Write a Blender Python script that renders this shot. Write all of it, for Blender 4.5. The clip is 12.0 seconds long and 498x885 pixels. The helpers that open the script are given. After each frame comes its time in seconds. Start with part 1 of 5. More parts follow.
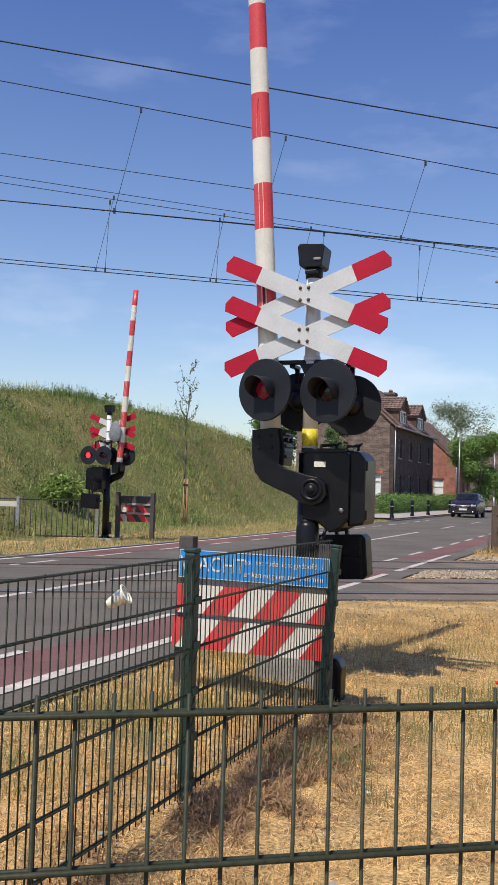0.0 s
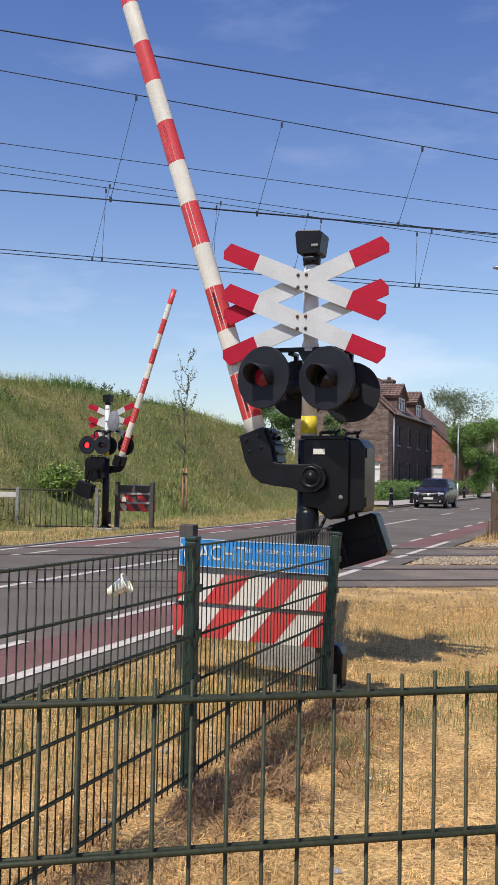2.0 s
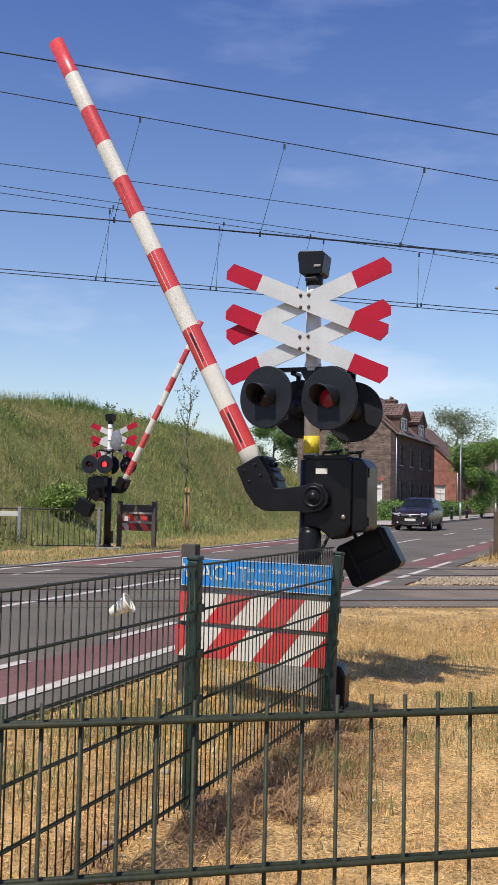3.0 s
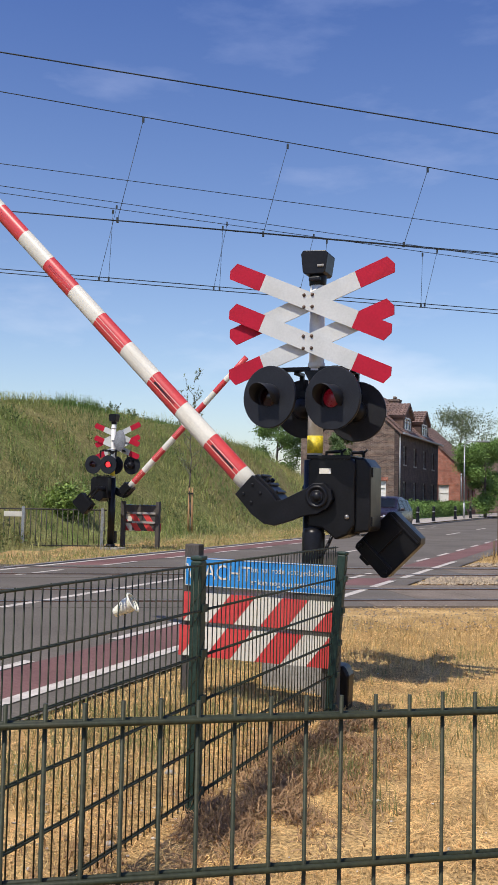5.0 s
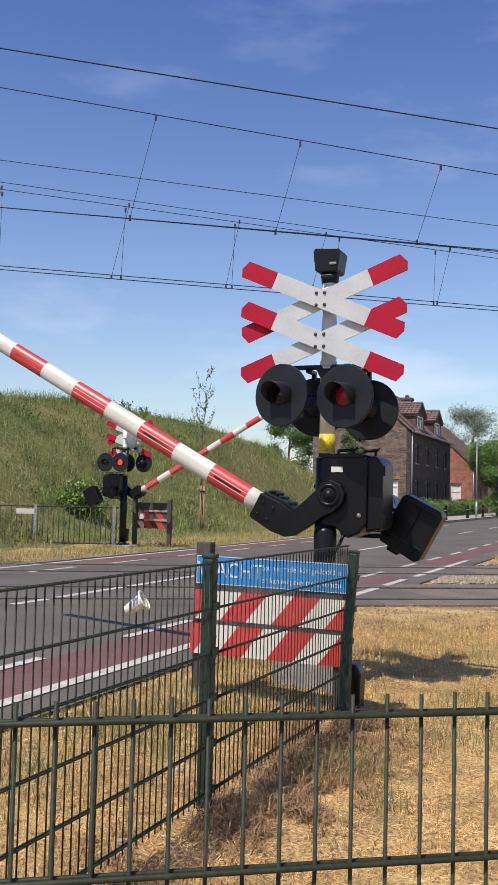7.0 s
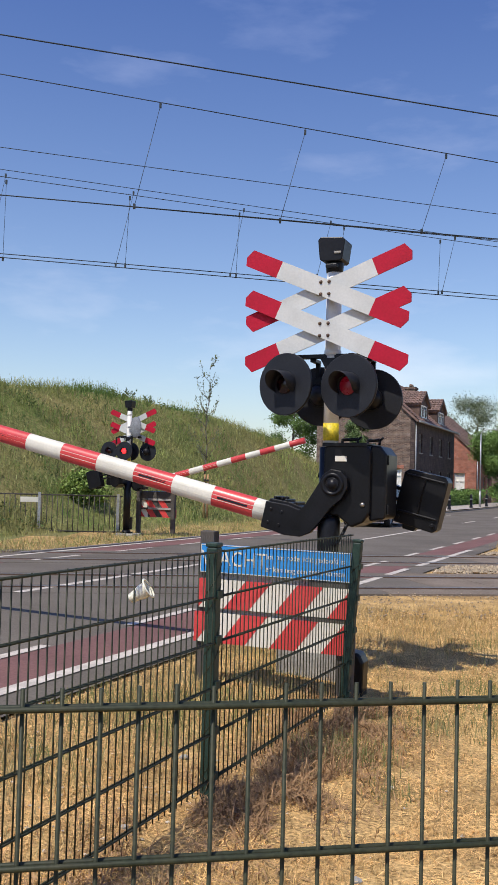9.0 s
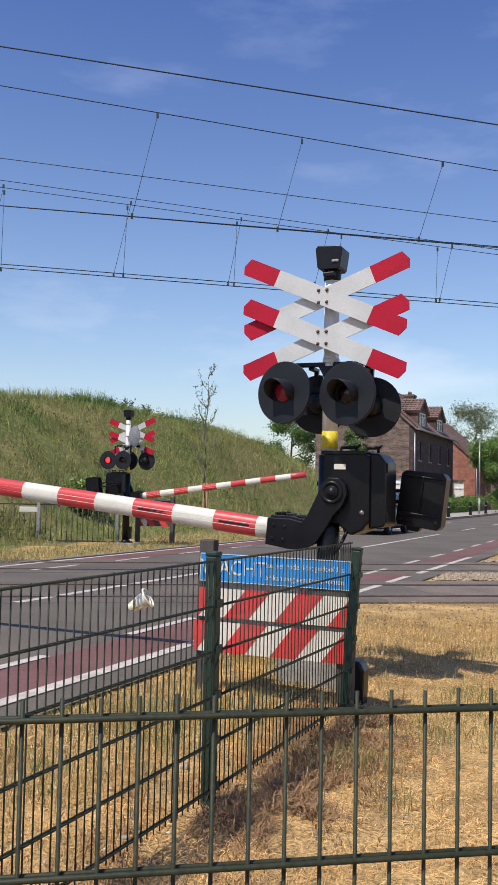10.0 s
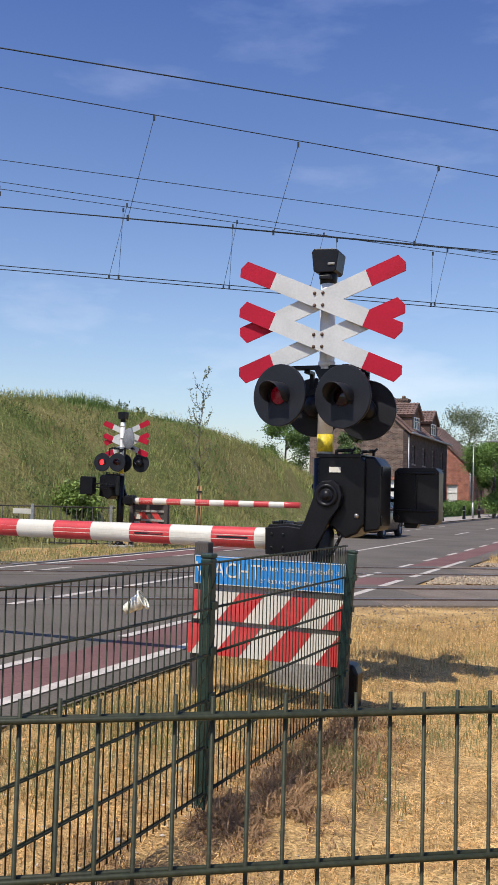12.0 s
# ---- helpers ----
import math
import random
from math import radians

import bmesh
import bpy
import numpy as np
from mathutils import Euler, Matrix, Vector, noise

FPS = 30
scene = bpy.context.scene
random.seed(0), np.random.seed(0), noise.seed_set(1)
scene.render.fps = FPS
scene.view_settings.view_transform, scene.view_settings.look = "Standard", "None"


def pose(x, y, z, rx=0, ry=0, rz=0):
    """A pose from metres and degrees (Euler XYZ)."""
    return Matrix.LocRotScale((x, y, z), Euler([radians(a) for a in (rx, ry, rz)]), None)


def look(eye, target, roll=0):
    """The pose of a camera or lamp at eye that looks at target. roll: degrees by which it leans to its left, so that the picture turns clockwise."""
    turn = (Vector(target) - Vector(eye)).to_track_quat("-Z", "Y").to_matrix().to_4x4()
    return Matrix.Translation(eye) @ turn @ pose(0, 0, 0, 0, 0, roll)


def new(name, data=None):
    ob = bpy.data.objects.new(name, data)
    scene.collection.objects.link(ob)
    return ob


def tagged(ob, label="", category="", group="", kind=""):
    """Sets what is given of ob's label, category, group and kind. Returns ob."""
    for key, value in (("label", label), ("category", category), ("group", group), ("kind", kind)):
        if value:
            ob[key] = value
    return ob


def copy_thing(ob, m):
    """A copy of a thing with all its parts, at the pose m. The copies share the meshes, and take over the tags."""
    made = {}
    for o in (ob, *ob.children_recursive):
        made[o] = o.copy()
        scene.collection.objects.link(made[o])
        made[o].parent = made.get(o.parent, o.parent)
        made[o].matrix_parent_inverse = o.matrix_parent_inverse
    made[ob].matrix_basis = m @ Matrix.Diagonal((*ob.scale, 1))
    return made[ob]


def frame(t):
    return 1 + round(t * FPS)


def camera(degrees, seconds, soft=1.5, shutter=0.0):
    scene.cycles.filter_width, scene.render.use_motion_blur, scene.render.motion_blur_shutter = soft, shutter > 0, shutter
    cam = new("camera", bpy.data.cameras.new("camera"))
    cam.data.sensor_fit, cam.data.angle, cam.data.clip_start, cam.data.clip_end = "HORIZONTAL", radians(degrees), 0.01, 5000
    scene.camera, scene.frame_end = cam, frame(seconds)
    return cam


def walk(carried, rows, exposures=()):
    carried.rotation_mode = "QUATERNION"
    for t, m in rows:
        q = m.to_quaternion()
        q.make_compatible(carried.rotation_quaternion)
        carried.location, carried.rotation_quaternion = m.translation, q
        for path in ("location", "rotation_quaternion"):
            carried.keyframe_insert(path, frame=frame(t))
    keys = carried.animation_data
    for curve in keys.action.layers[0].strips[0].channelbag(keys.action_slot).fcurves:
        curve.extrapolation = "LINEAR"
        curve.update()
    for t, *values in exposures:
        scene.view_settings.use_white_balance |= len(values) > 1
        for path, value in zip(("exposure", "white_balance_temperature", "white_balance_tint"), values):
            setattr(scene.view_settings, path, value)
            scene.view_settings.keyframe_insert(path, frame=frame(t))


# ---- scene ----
cam = camera(29.1, 12.0)
# path of the hand-held camera: seconds, x, y, z, pitch, roll, yaw
PATH = [
    (0.0, 0.0000, 0.0000, 1.4550, 2.870, -1.700, 0.000),
    (0.5, -0.0008, 0.0048, 1.4523, 2.297, -1.766, -0.106),
    (1.0, -0.0017, 0.0105, 1.4523, 1.966, -1.626, 0.013),
    (1.5, -0.0041, 0.0106, 1.4508, 1.875, -1.495, 0.180),
    (2.0, -0.0030, 0.0077, 1.4507, 2.187, -1.151, -0.054),
    (2.5, -0.0045, 0.0108, 1.4491, 2.851, -1.180, -0.164),
    (3.0, -0.0039, 0.0030, 1.4512, 3.346, -1.257, 0.083),
    (5.0, -0.0040, 0.0071, 1.4504, 3.344, -1.208, 0.294),
    (5.5, -0.0035, 0.0130, 1.4496, 3.009, -1.304, 0.379),
    (6.0, -0.0033, 0.0121, 1.4511, 3.075, -1.456, 0.722),
    (6.5, -0.0031, 0.0129, 1.4505, 3.309, -1.216, 1.039),
    (7.0, -0.0036, 0.0128, 1.4506, 3.215, -1.383, 0.995),
    (9.0, -0.0054, 0.0055, 1.4508, 2.551, -1.564, 1.208),
    (9.5, -0.0049, 0.0099, 1.4498, 2.800, -1.320, 1.454),
    (10.0, -0.0055, 0.0056, 1.4511, 3.059, -1.209, 1.156),
    (10.5, -0.0046, 0.0150, 1.4492, 3.377, -1.268, 0.954),
    (11.0, -0.0059, 0.0067, 1.4509, 3.513, -1.404, 1.120),
    (11.5, -0.0133, 0.0063, 1.4485, 3.599, -1.552, 1.113),
    (12.0, -0.0137, 0.0108, 1.4467, 3.254, -1.521, 0.783),
]
walk(cam, [(t, pose(x, y, z, 90 + p, r, w)) for t, x, y, z, p, r, w in PATH])

# ---- light: clear early-summer sky, sun behind and to one side ----
SUN_AZ = math.atan2(-0.50, -0.63)       # clockwise from +y
SUN_EL = radians(57)
scene.view_settings.exposure = 0.06
world = bpy.data.worlds.new("world")
scene.world = world
world.use_nodes = True
wn, wl = world.node_tree.nodes, world.node_tree.links
bg = wn["Background"]
sky = wn.new("ShaderNodeTexSky")
sky.sky_type, sky.sun_disc = "NISHITA", False
sky.sun_elevation, sky.sun_rotation = SUN_EL, SUN_AZ
sky.air_density, sky.dust_density, sky.ozone_density = 1.0, 1.2, 5.0
tc = wn.new("ShaderNodeTexCoord")
mp = wn.new("ShaderNodeMapping")
mp.inputs["Scale"].default_value = (2.2, 2.2, 7.0)
mp.inputs["Rotation"].default_value = (0.2, 0.5, 0.4)
cl = wn.new("ShaderNodeTexNoise")
cl.inputs["Scale"].default_value, cl.inputs["Detail"].default_value, cl.inputs["Roughness"].default_value = 1.5, 7, 0.55
cr = wn.new("ShaderNodeValToRGB")
cr.color_ramp.elements[0].position, cr.color_ramp.elements[1].position = 0.53, 0.85
cr.color_ramp.elements[0].color, cr.color_ramp.elements[1].color = (0, 0, 0, 1), (0.35, 0.35, 0.35, 1)
mx = wn.new("ShaderNodeMix")
mx.data_type = "RGBA"
mx.inputs["B"].default_value = (7.5, 7.8, 8.2, 1)
wl.new(tc.outputs["Generated"], mp.inputs["Vector"])
wl.new(mp.outputs["Vector"], cl.inputs["Vector"])
wl.new(cl.outputs["Fac"], cr.inputs["Fac"])
wl.new(cr.outputs["Color"], mx.inputs["Factor"])
wl.new(sky.outputs["Color"], mx.inputs["A"])
tint = wn.new("ShaderNodeMix")
tint.data_type, tint.blend_type = "RGBA", "MULTIPLY"
tint.inputs["Factor"].default_value = 1.0
tz = wn.new("ShaderNodeSeparateXYZ")
wl.new(tc.outputs["Generated"], tz.inputs[0])
tr_ = wn.new("ShaderNodeValToRGB")
tr_.color_ramp.elements[0].position, tr_.color_ramp.elements[1].position = 0.0, 0.55
tr_.color_ramp.elements[0].color, tr_.color_ramp.elements[1].color = (1.38, 1.22, 1.07, 1), (0.49, 0.59, 0.93, 1)
wl.new(tz.outputs["Z"], tr_.inputs["Fac"])
wl.new(tr_.outputs["Color"], tint.inputs["B"])
wl.new(mx.outputs["Result"], tint.inputs["A"])
wl.new(tint.outputs["Result"], bg.inputs["Color"])
bg.inputs["Strength"].default_value = 0.148
sun = new("sun", bpy.data.lights.new("sun", "SUN"))
sun.data.energy, sun.data.angle, sun.data.color = 4.35, radians(0.53), (1.0, 0.925, 0.81)
sun.matrix_world = look((0, 0, 0), (-math.sin(SUN_AZ) * math.cos(SUN_EL), -math.cos(SUN_AZ) * math.cos(SUN_EL), -math.sin(SUN_EL)))


# ---- materials ----
def mat(name, a, b=None, scale=8.0, rough=0.7, bump=0.0, metal=0.0, fine=60.0, spread=0.25, spec=0.5, glow=None, stretch=None, obj_random=0.0):
    """Two-scale procedural surface: broad mottling from colour a to b, fine grain, relief."""
    m = bpy.data.materials.new(name)
    m.use_nodes = True
    n, l = m.node_tree.nodes, m.node_tree.links
    p = n["Principled BSDF"]
    p.inputs["Metallic"].default_value = metal
    p.inputs["Specular IOR Level"].default_value = spec
    b = b or tuple(c * 0.75 for c in a)
    co = n.new("ShaderNodeTexCoord")
    src = co.outputs["Object"]
    if stretch:
        mpn = n.new("ShaderNodeMapping")
        mpn.inputs["Scale"].default_value = stretch
        l.new(src, mpn.inputs["Vector"])
        src = mpn.outputs["Vector"]
    n1, n2 = n.new("ShaderNodeTexNoise"), n.new("ShaderNodeTexNoise")
    n1.inputs["Scale"].default_value, n1.inputs["Detail"].default_value = scale, 5
    n2.inputs["Scale"].default_value, n2.inputs["Detail"].default_value = fine, 3
    l.new(src, n1.inputs["Vector"])
    l.new(src, n2.inputs["Vector"])
    ramp = n.new("ShaderNodeMapRange")
    ramp.inputs["From Min"].default_value, ramp.inputs["From Max"].default_value = 0.35, 0.65
    l.new(n1.outputs["Fac"], ramp.inputs["Value"])
    m1 = n.new("ShaderNodeMix")
    m1.data_type = "RGBA"
    m1.inputs["A"].default_value, m1.inputs["B"].default_value = (*a, 1), (*b, 1)
    l.new(ramp.outputs["Result"], m1.inputs["Factor"])
    g = n.new("ShaderNodeMapRange")
    g.inputs["From Min"].default_value, g.inputs["From Max"].default_value = 0.3, 0.7
    g.inputs["To Min"].default_value, g.inputs["To Max"].default_value = 1 - spread, 1 + spread
    l.new(n2.outputs["Fac"], g.inputs["Value"])
    hv = n.new("ShaderNodeHueSaturation")
    l.new(m1.outputs["Result"], hv.inputs["Color"])
    if obj_random:
        oi = n.new("ShaderNodeObjectInfo")
        gi = n.new("ShaderNodeNewGeometry")
        rm = n.new("ShaderNodeMath")
        rm.operation = "ADD"
        l.new(oi.outputs["Random"], rm.inputs[0])
        l.new(gi.outputs["Random Per Island"], rm.inputs[1])
        rr = n.new("ShaderNodeMapRange")
        rr.inputs["From Max"].default_value = 2.0
        rr.inputs["To Min"].default_value, rr.inputs["To Max"].default_value = 1 - obj_random, 1 + obj_random
        l.new(rm.outputs["Value"], rr.inputs["Value"])
        mm = n.new("ShaderNodeMath")
        mm.operation = "MULTIPLY"
        l.new(g.outputs["Result"], mm.inputs[0])
        l.new(rr.outputs["Result"], mm.inputs[1])
        l.new(mm.outputs["Value"], hv.inputs["Value"])
    else:
        l.new(g.outputs["Result"], hv.inputs["Value"])
    l.new(hv.outputs["Color"], p.inputs["Base Color"])
    rg = n.new("ShaderNodeMapRange")
    rg.inputs["To Min"].default_value, rg.inputs["To Max"].default_value = max(rough - 0.12, 0.03), min(rough + 0.12, 1)
    l.new(n1.outputs["Fac"], rg.inputs["Value"])
    l.new(rg.outputs["Result"], p.inputs["Roughness"])
    if bump:
        bn = n.new("ShaderNodeBump")
        bn.inputs["Strength"].default_value, bn.inputs["Distance"].default_value = 0.6, bump
        l.new(n2.outputs["Fac"], bn.inputs["Height"])
        l.new(bn.outputs["Normal"], p.inputs["Normal"])
    if glow:
        p.inputs["Emission Color"].default_value = (*glow[0], 1)
        p.inputs["Emission Strength"].default_value = glow[1]
    return m


GREEN_STEEL = mat("green coated steel", (0.026, 0.034, 0.019), (0.038, 0.04, 0.022), 9, 0.55, 0.0004, fine=140, spec=0.25)
GREEN_POST = mat("dark green coated post", (0.014, 0.034, 0.026), (0.022, 0.044, 0.034), 7, 0.5, 0.0006, fine=120, spec=0.3)
BLACK_PAINT = mat("glossy black paint", (0.006, 0.006, 0.007), (0.009, 0.009, 0.011), 6, 0.36, 0.0004, fine=60, spec=0.24)
BLACK_MATT = mat("matt black board", (0.011, 0.012, 0.016), (0.015, 0.017, 0.022), 5, 0.5, 0.0003, fine=120, spec=0.3)
WHITE_PAINT = mat("white paint", (0.78, 0.77, 0.73), (0.68, 0.67, 0.62), 5, 0.45, 0.0003, fine=70, spread=0.05)
WHITE_SHEET = mat("white reflective sheet", (0.72, 0.69, 0.59), (0.60, 0.575, 0.485), 4, 0.4, 0.0, fine=60, spread=0.05)
RED_SHEET = mat("red reflective sheet", (0.60, 0.06, 0.058), (0.50, 0.045, 0.045), 5, 0.35, 0.0, fine=60, spread=0.1)
# cross boards: duller white and deeper red than the boom's sheets
BOARD_WHITE = mat("grey-white cross board", (0.56, 0.57, 0.55), (0.48, 0.49, 0.47), 4, 0.45, 0.0, fine=60, spread=0.05)
BOARD_RED = mat("deep red cross board", (0.42, 0.012, 0.035), (0.36, 0.012, 0.03), 5, 0.55, 0.0, fine=60, spread=0.08, spec=0.15)
BLUE_SHEET = mat("blue sign sheet", (0.03, 0.26, 0.62), (0.025, 0.22, 0.55), 4, 0.35, 0.0, fine=60, spread=0.06)
GREY_STEEL = mat("galvanised steel", (0.42, 0.43, 0.43), (0.3, 0.31, 0.32), 14, 0.45, 0.0004, metal=0.6, fine=90)
YELLOW = mat("yellow plastic", (0.75, 0.6, 0.03), (0.6, 0.48, 0.03), 8, 0.5)
CONCRETE = mat("concrete", (0.36, 0.35, 0.32), (0.24, 0.23, 0.21), 5, 0.9, 0.004, fine=70)
ASPHALT = mat("asphalt", (0.145, 0.124, 0.098), (0.108, 0.092, 0.073), 0.6, 0.85, 0.004, fine=55, spread=0.22, spec=0.3)
RED_ASPHALT = mat("red asphalt", (0.195, 0.098, 0.086), (0.145, 0.074, 0.065), 0.8, 0.88, 0.004, fine=55, spread=0.2, spec=0.3)
LINE_PAINT = mat("road marking paint", (0.6, 0.54, 0.46), (0.42, 0.375, 0.32), 6, 0.75, 0.001, fine=60, spread=0.15)
DRY_GROUND = mat("dry grass ground", (0.54, 0.36, 0.15), (0.31, 0.20, 0.085), 2.6, 0.95, 0.014, fine=60, spread=0.6, spec=0.1)
BANK_GROUND = mat("grassy bank soil", (0.13, 0.15, 0.045), (0.2, 0.17, 0.07), 0.25, 0.95, 0.05, fine=9, spread=0.4, spec=0.15)
DRY_BLADE = mat("dry grass blades", (0.68, 0.47, 0.20), (0.47, 0.32, 0.13), 1.2, 0.8, fine=30, spec=0.2, obj_random=0.45)
GREEN_BLADE = mat("green grass blades", (0.085, 0.145, 0.036), (0.26, 0.29, 0.09), 0.35, 0.8, fine=2.2, spread=0.4, spec=0.2, obj_random=0.5)
OLIVE_BLADE = mat("straw-green grass blades", (0.46, 0.41, 0.165), (0.23, 0.255, 0.08), 0.4, 0.8, fine=2.0, spread=0.35, spec=0.2, obj_random=0.5)
WEED_LEAF = mat("broad weed leaves", (0.12, 0.19, 0.05), (0.07, 0.12, 0.035), 0.7, 0.65, fine=5, spread=0.4, spec=0.25, obj_random=0.5)
BALLAST = mat("ballast stone", (0.36, 0.285, 0.19), (0.25, 0.195, 0.13), 5, 0.95, 0.02, fine=30, obj_random=0.35)
RUBBER_PANEL = mat("crossing panel", (0.205, 0.165, 0.13), (0.16, 0.13, 0.10), 2, 0.9, 0.004, fine=40, spec=0.15)
RAIL = mat("rail steel", (0.16, 0.10, 0.07), (0.11, 0.07, 0.05), 6, 0.6, 0.001, metal=0.4)
RAIL_TOP = mat("worn rail head", (0.42, 0.38, 0.34), (0.3, 0.27, 0.24), 6, 0.35, metal=0.9)
WIRE = mat("dark copper wire", (0.02, 0.03, 0.035), (0.03, 0.04, 0.045), 3, 0.5, metal=0.3)
ROOF_TILE = mat("brown roof tiles", (0.19, 0.12, 0.095), (0.12, 0.08, 0.065), 2, 0.8, 0.006, fine=20, obj_random=0.3)
DARK_BRICK = mat("dark brown brick", (0.12, 0.075, 0.058), (0.085, 0.055, 0.045), 1.5, 0.9, 0.006, fine=18, obj_random=0.3)
GLASS_DARK = mat("window glass", (0.02, 0.025, 0.03), (0.03, 0.035, 0.04), 2, 0.08, spec=0.9)
CAR_PAINT = mat("dark aubergine car paint", (0.016, 0.010, 0.014), (0.022, 0.014, 0.019), 2, 0.28, spec=0.4)
TYRE = mat("tyre rubber", (0.015, 0.015, 0.015), (0.022, 0.021, 0.02), 10, 0.85)
CHROME = mat("bright metal", (0.7, 0.7, 0.7), (0.6, 0.6, 0.6), 10, 0.18, metal=1.0)
LAMP_CLEAR = mat("clear headlamp", (0.75, 0.77, 0.8), (0.6, 0.62, 0.65), 20, 0.12, metal=0.5)
LENS_DARK = mat("unlit red lens", (0.018, 0.002, 0.003), (0.012, 0.002, 0.002), 30, 0.2)
LENS_DIM = mat("lit red lens seen off its beam", (0.07, 0.004, 0.008), (0.05, 0.003, 0.006), 30, 0.3, glow=((1.0, 0.02, 0.07), 0.05))
LENS_LIT = mat("lit red lens", (0.5, 0.01, 0.01), (0.4, 0.01, 0.01), 30, 0.2, glow=((1.0, 0.03, 0.035), 2.2))
WOOD_DARK = mat("weathered dark wood", (0.05, 0.045, 0.04), (0.08, 0.07, 0.06), 4, 0.85, 0.003, stretch=(3, 3, 0.6))
WOOD_POST = mat("weathered brown wood", (0.13, 0.09, 0.06), (0.09, 0.065, 0.045), 4, 0.85, 0.003, stretch=(3, 3, 0.5))
WOOD_STAKE = mat("tan tree stake wood", (0.42, 0.24, 0.11), (0.34, 0.19, 0.085), 4, 0.8, 0.002, stretch=(3, 3, 0.5))
BARK = mat("bark", (0.12, 0.10, 0.08), (0.07, 0.06, 0.05), 6, 0.95, 0.01)
LEAF = mat("leaves", (0.15, 0.25, 0.06), (0.1, 0.17, 0.04), 0.8, 0.6, fine=4, obj_random=0.45, spec=0.3)
LEAF_PALE = mat("pale grey green leaves", (0.16, 0.19, 0.10), (0.12, 0.15, 0.08), 0.8, 0.65, fine=4, obj_random=0.4, spec=0.3)
LEAF_BRIGHT = mat("bright yellow green leaves", (0.24, 0.33, 0.07), (0.17, 0.25, 0.05), 0.8, 0.55, fine=4, obj_random=0.4, spec=0.35)
LEAF_DARK = mat("dark leaves", (0.11, 0.16, 0.055), (0.075, 0.115, 0.04), 0.8, 0.6, fine=4, obj_random=0.4, spec=0.3)
PAVING = mat("pale paving", (0.42, 0.37, 0.32), (0.34, 0.30, 0.26), 1.5, 0.9, 0.003, fine=25)
KERB = mat("kerb stone", (0.22, 0.2, 0.18), (0.16, 0.145, 0.13), 3, 0.9, 0.003)
PLASTIC_WHITE = mat("crumpled white plastic", (0.82, 0.80, 0.68), (0.7, 0.69, 0.56), 12, 0.35, 0.002)

# ---- plan: the road runs along U, its left side lies along V; tracks cross askew ----
ROAD = radians(21.3)
U = Vector((math.sin(ROAD), math.cos(ROAD), 0))
V = Vector((-math.cos(ROAD), math.sin(ROAD), 0))
TRACK = radians(77)
TD = Vector((math.sin(TRACK), math.cos(TRACK), 0))
TN = Vector((-math.cos(TRACK), math.sin(TRACK), 0))


def smooth(a, b, x):
    x = min(max((x - a) / (b - a), 0), 1)
    return x * x * (3 - 2 * x)


def road_z(s):
    return 0.15 + 0.003 * min(max(s - 25, 0), 70)


def ground_z(x, y):
    s, v, w = U.x * x + U.y * y, V.x * x + V.y * y, TN.x * x + TN.y * y
    if v < 3.4:
        z = 0.13 * max(smooth(0.8, 3.3, v), smooth(7.5, 11, w))
    else:
        z = 0.13
    z += road_z(s) - 0.15
    return z + (0.03 * noise.noise((x * 0.9, y * 0.9, 0)) * (1 if v < 3.0 and w < 10 else 0.0))


def bank_h(s, v):
    top = 4.75 * (1 - smooth(31, 69, s))
    crest = min(max(17.5 + (42 - s) * 0.25, 17.0), 24.0)
    h = top * smooth(13.0, crest, v)
    return h + 0.25 * noise.noise((s * 0.22, v * 0.22, 3)) * smooth(14, 17, v) * (0.3 + h / 5)


def sv(s, v, z=0.0):
    p = U * s + V * v
    return Vector((p.x, p.y, z))


# ---- mesh helpers ----
def box(bm, c, size, mi=0, rot=None):
    m = Matrix.Translation(c) @ (rot.to_4x4() if rot else Matrix()) @ Matrix.Diagonal((*size, 1))
    for f in {f for vert in bmesh.ops.create_cube(bm, size=1, matrix=m)["verts"] for f in vert.link_faces}:
        f.material_index = mi


def rod(bm, a, b, r0, r1=None, seg=10, mi=0, smooth_it=True):
    a, b = Vector(a), Vector(b)
    d = b - a
    m = Matrix.Translation((a + b) / 2) @ d.to_track_quat("Z", "Y").to_matrix().to_4x4()
    out = bmesh.ops.create_cone(bm, cap_ends=True, segments=seg, radius1=r0, radius2=r0 if r1 is None else r1, depth=d.length, matrix=m)
    for f in {f for vert in out["verts"] for f in vert.link_faces}:
        f.material_index = mi
        f.smooth = smooth_it and len(f.verts) == 4


def prism(bm, pts, y0, y1, mi=0):
    """A polygon in x, z, drawn out from y0 to y1."""
    lo = [bm.verts.new((x, y0, z)) for x, z in pts]
    hi = [bm.verts.new((x, y1, z)) for x, z in pts]
    fs = [bm.faces.new(lo), bm.faces.new(hi[::-1])]
    for i in range(len(pts)):
        j = (i + 1) % len(pts)
        fs.append(bm.faces.new((lo[i], hi[i], hi[j], lo[j])))
    for f in fs:
        f.material_index = mi
    bmesh.ops.recalc_face_normals(bm, faces=fs)


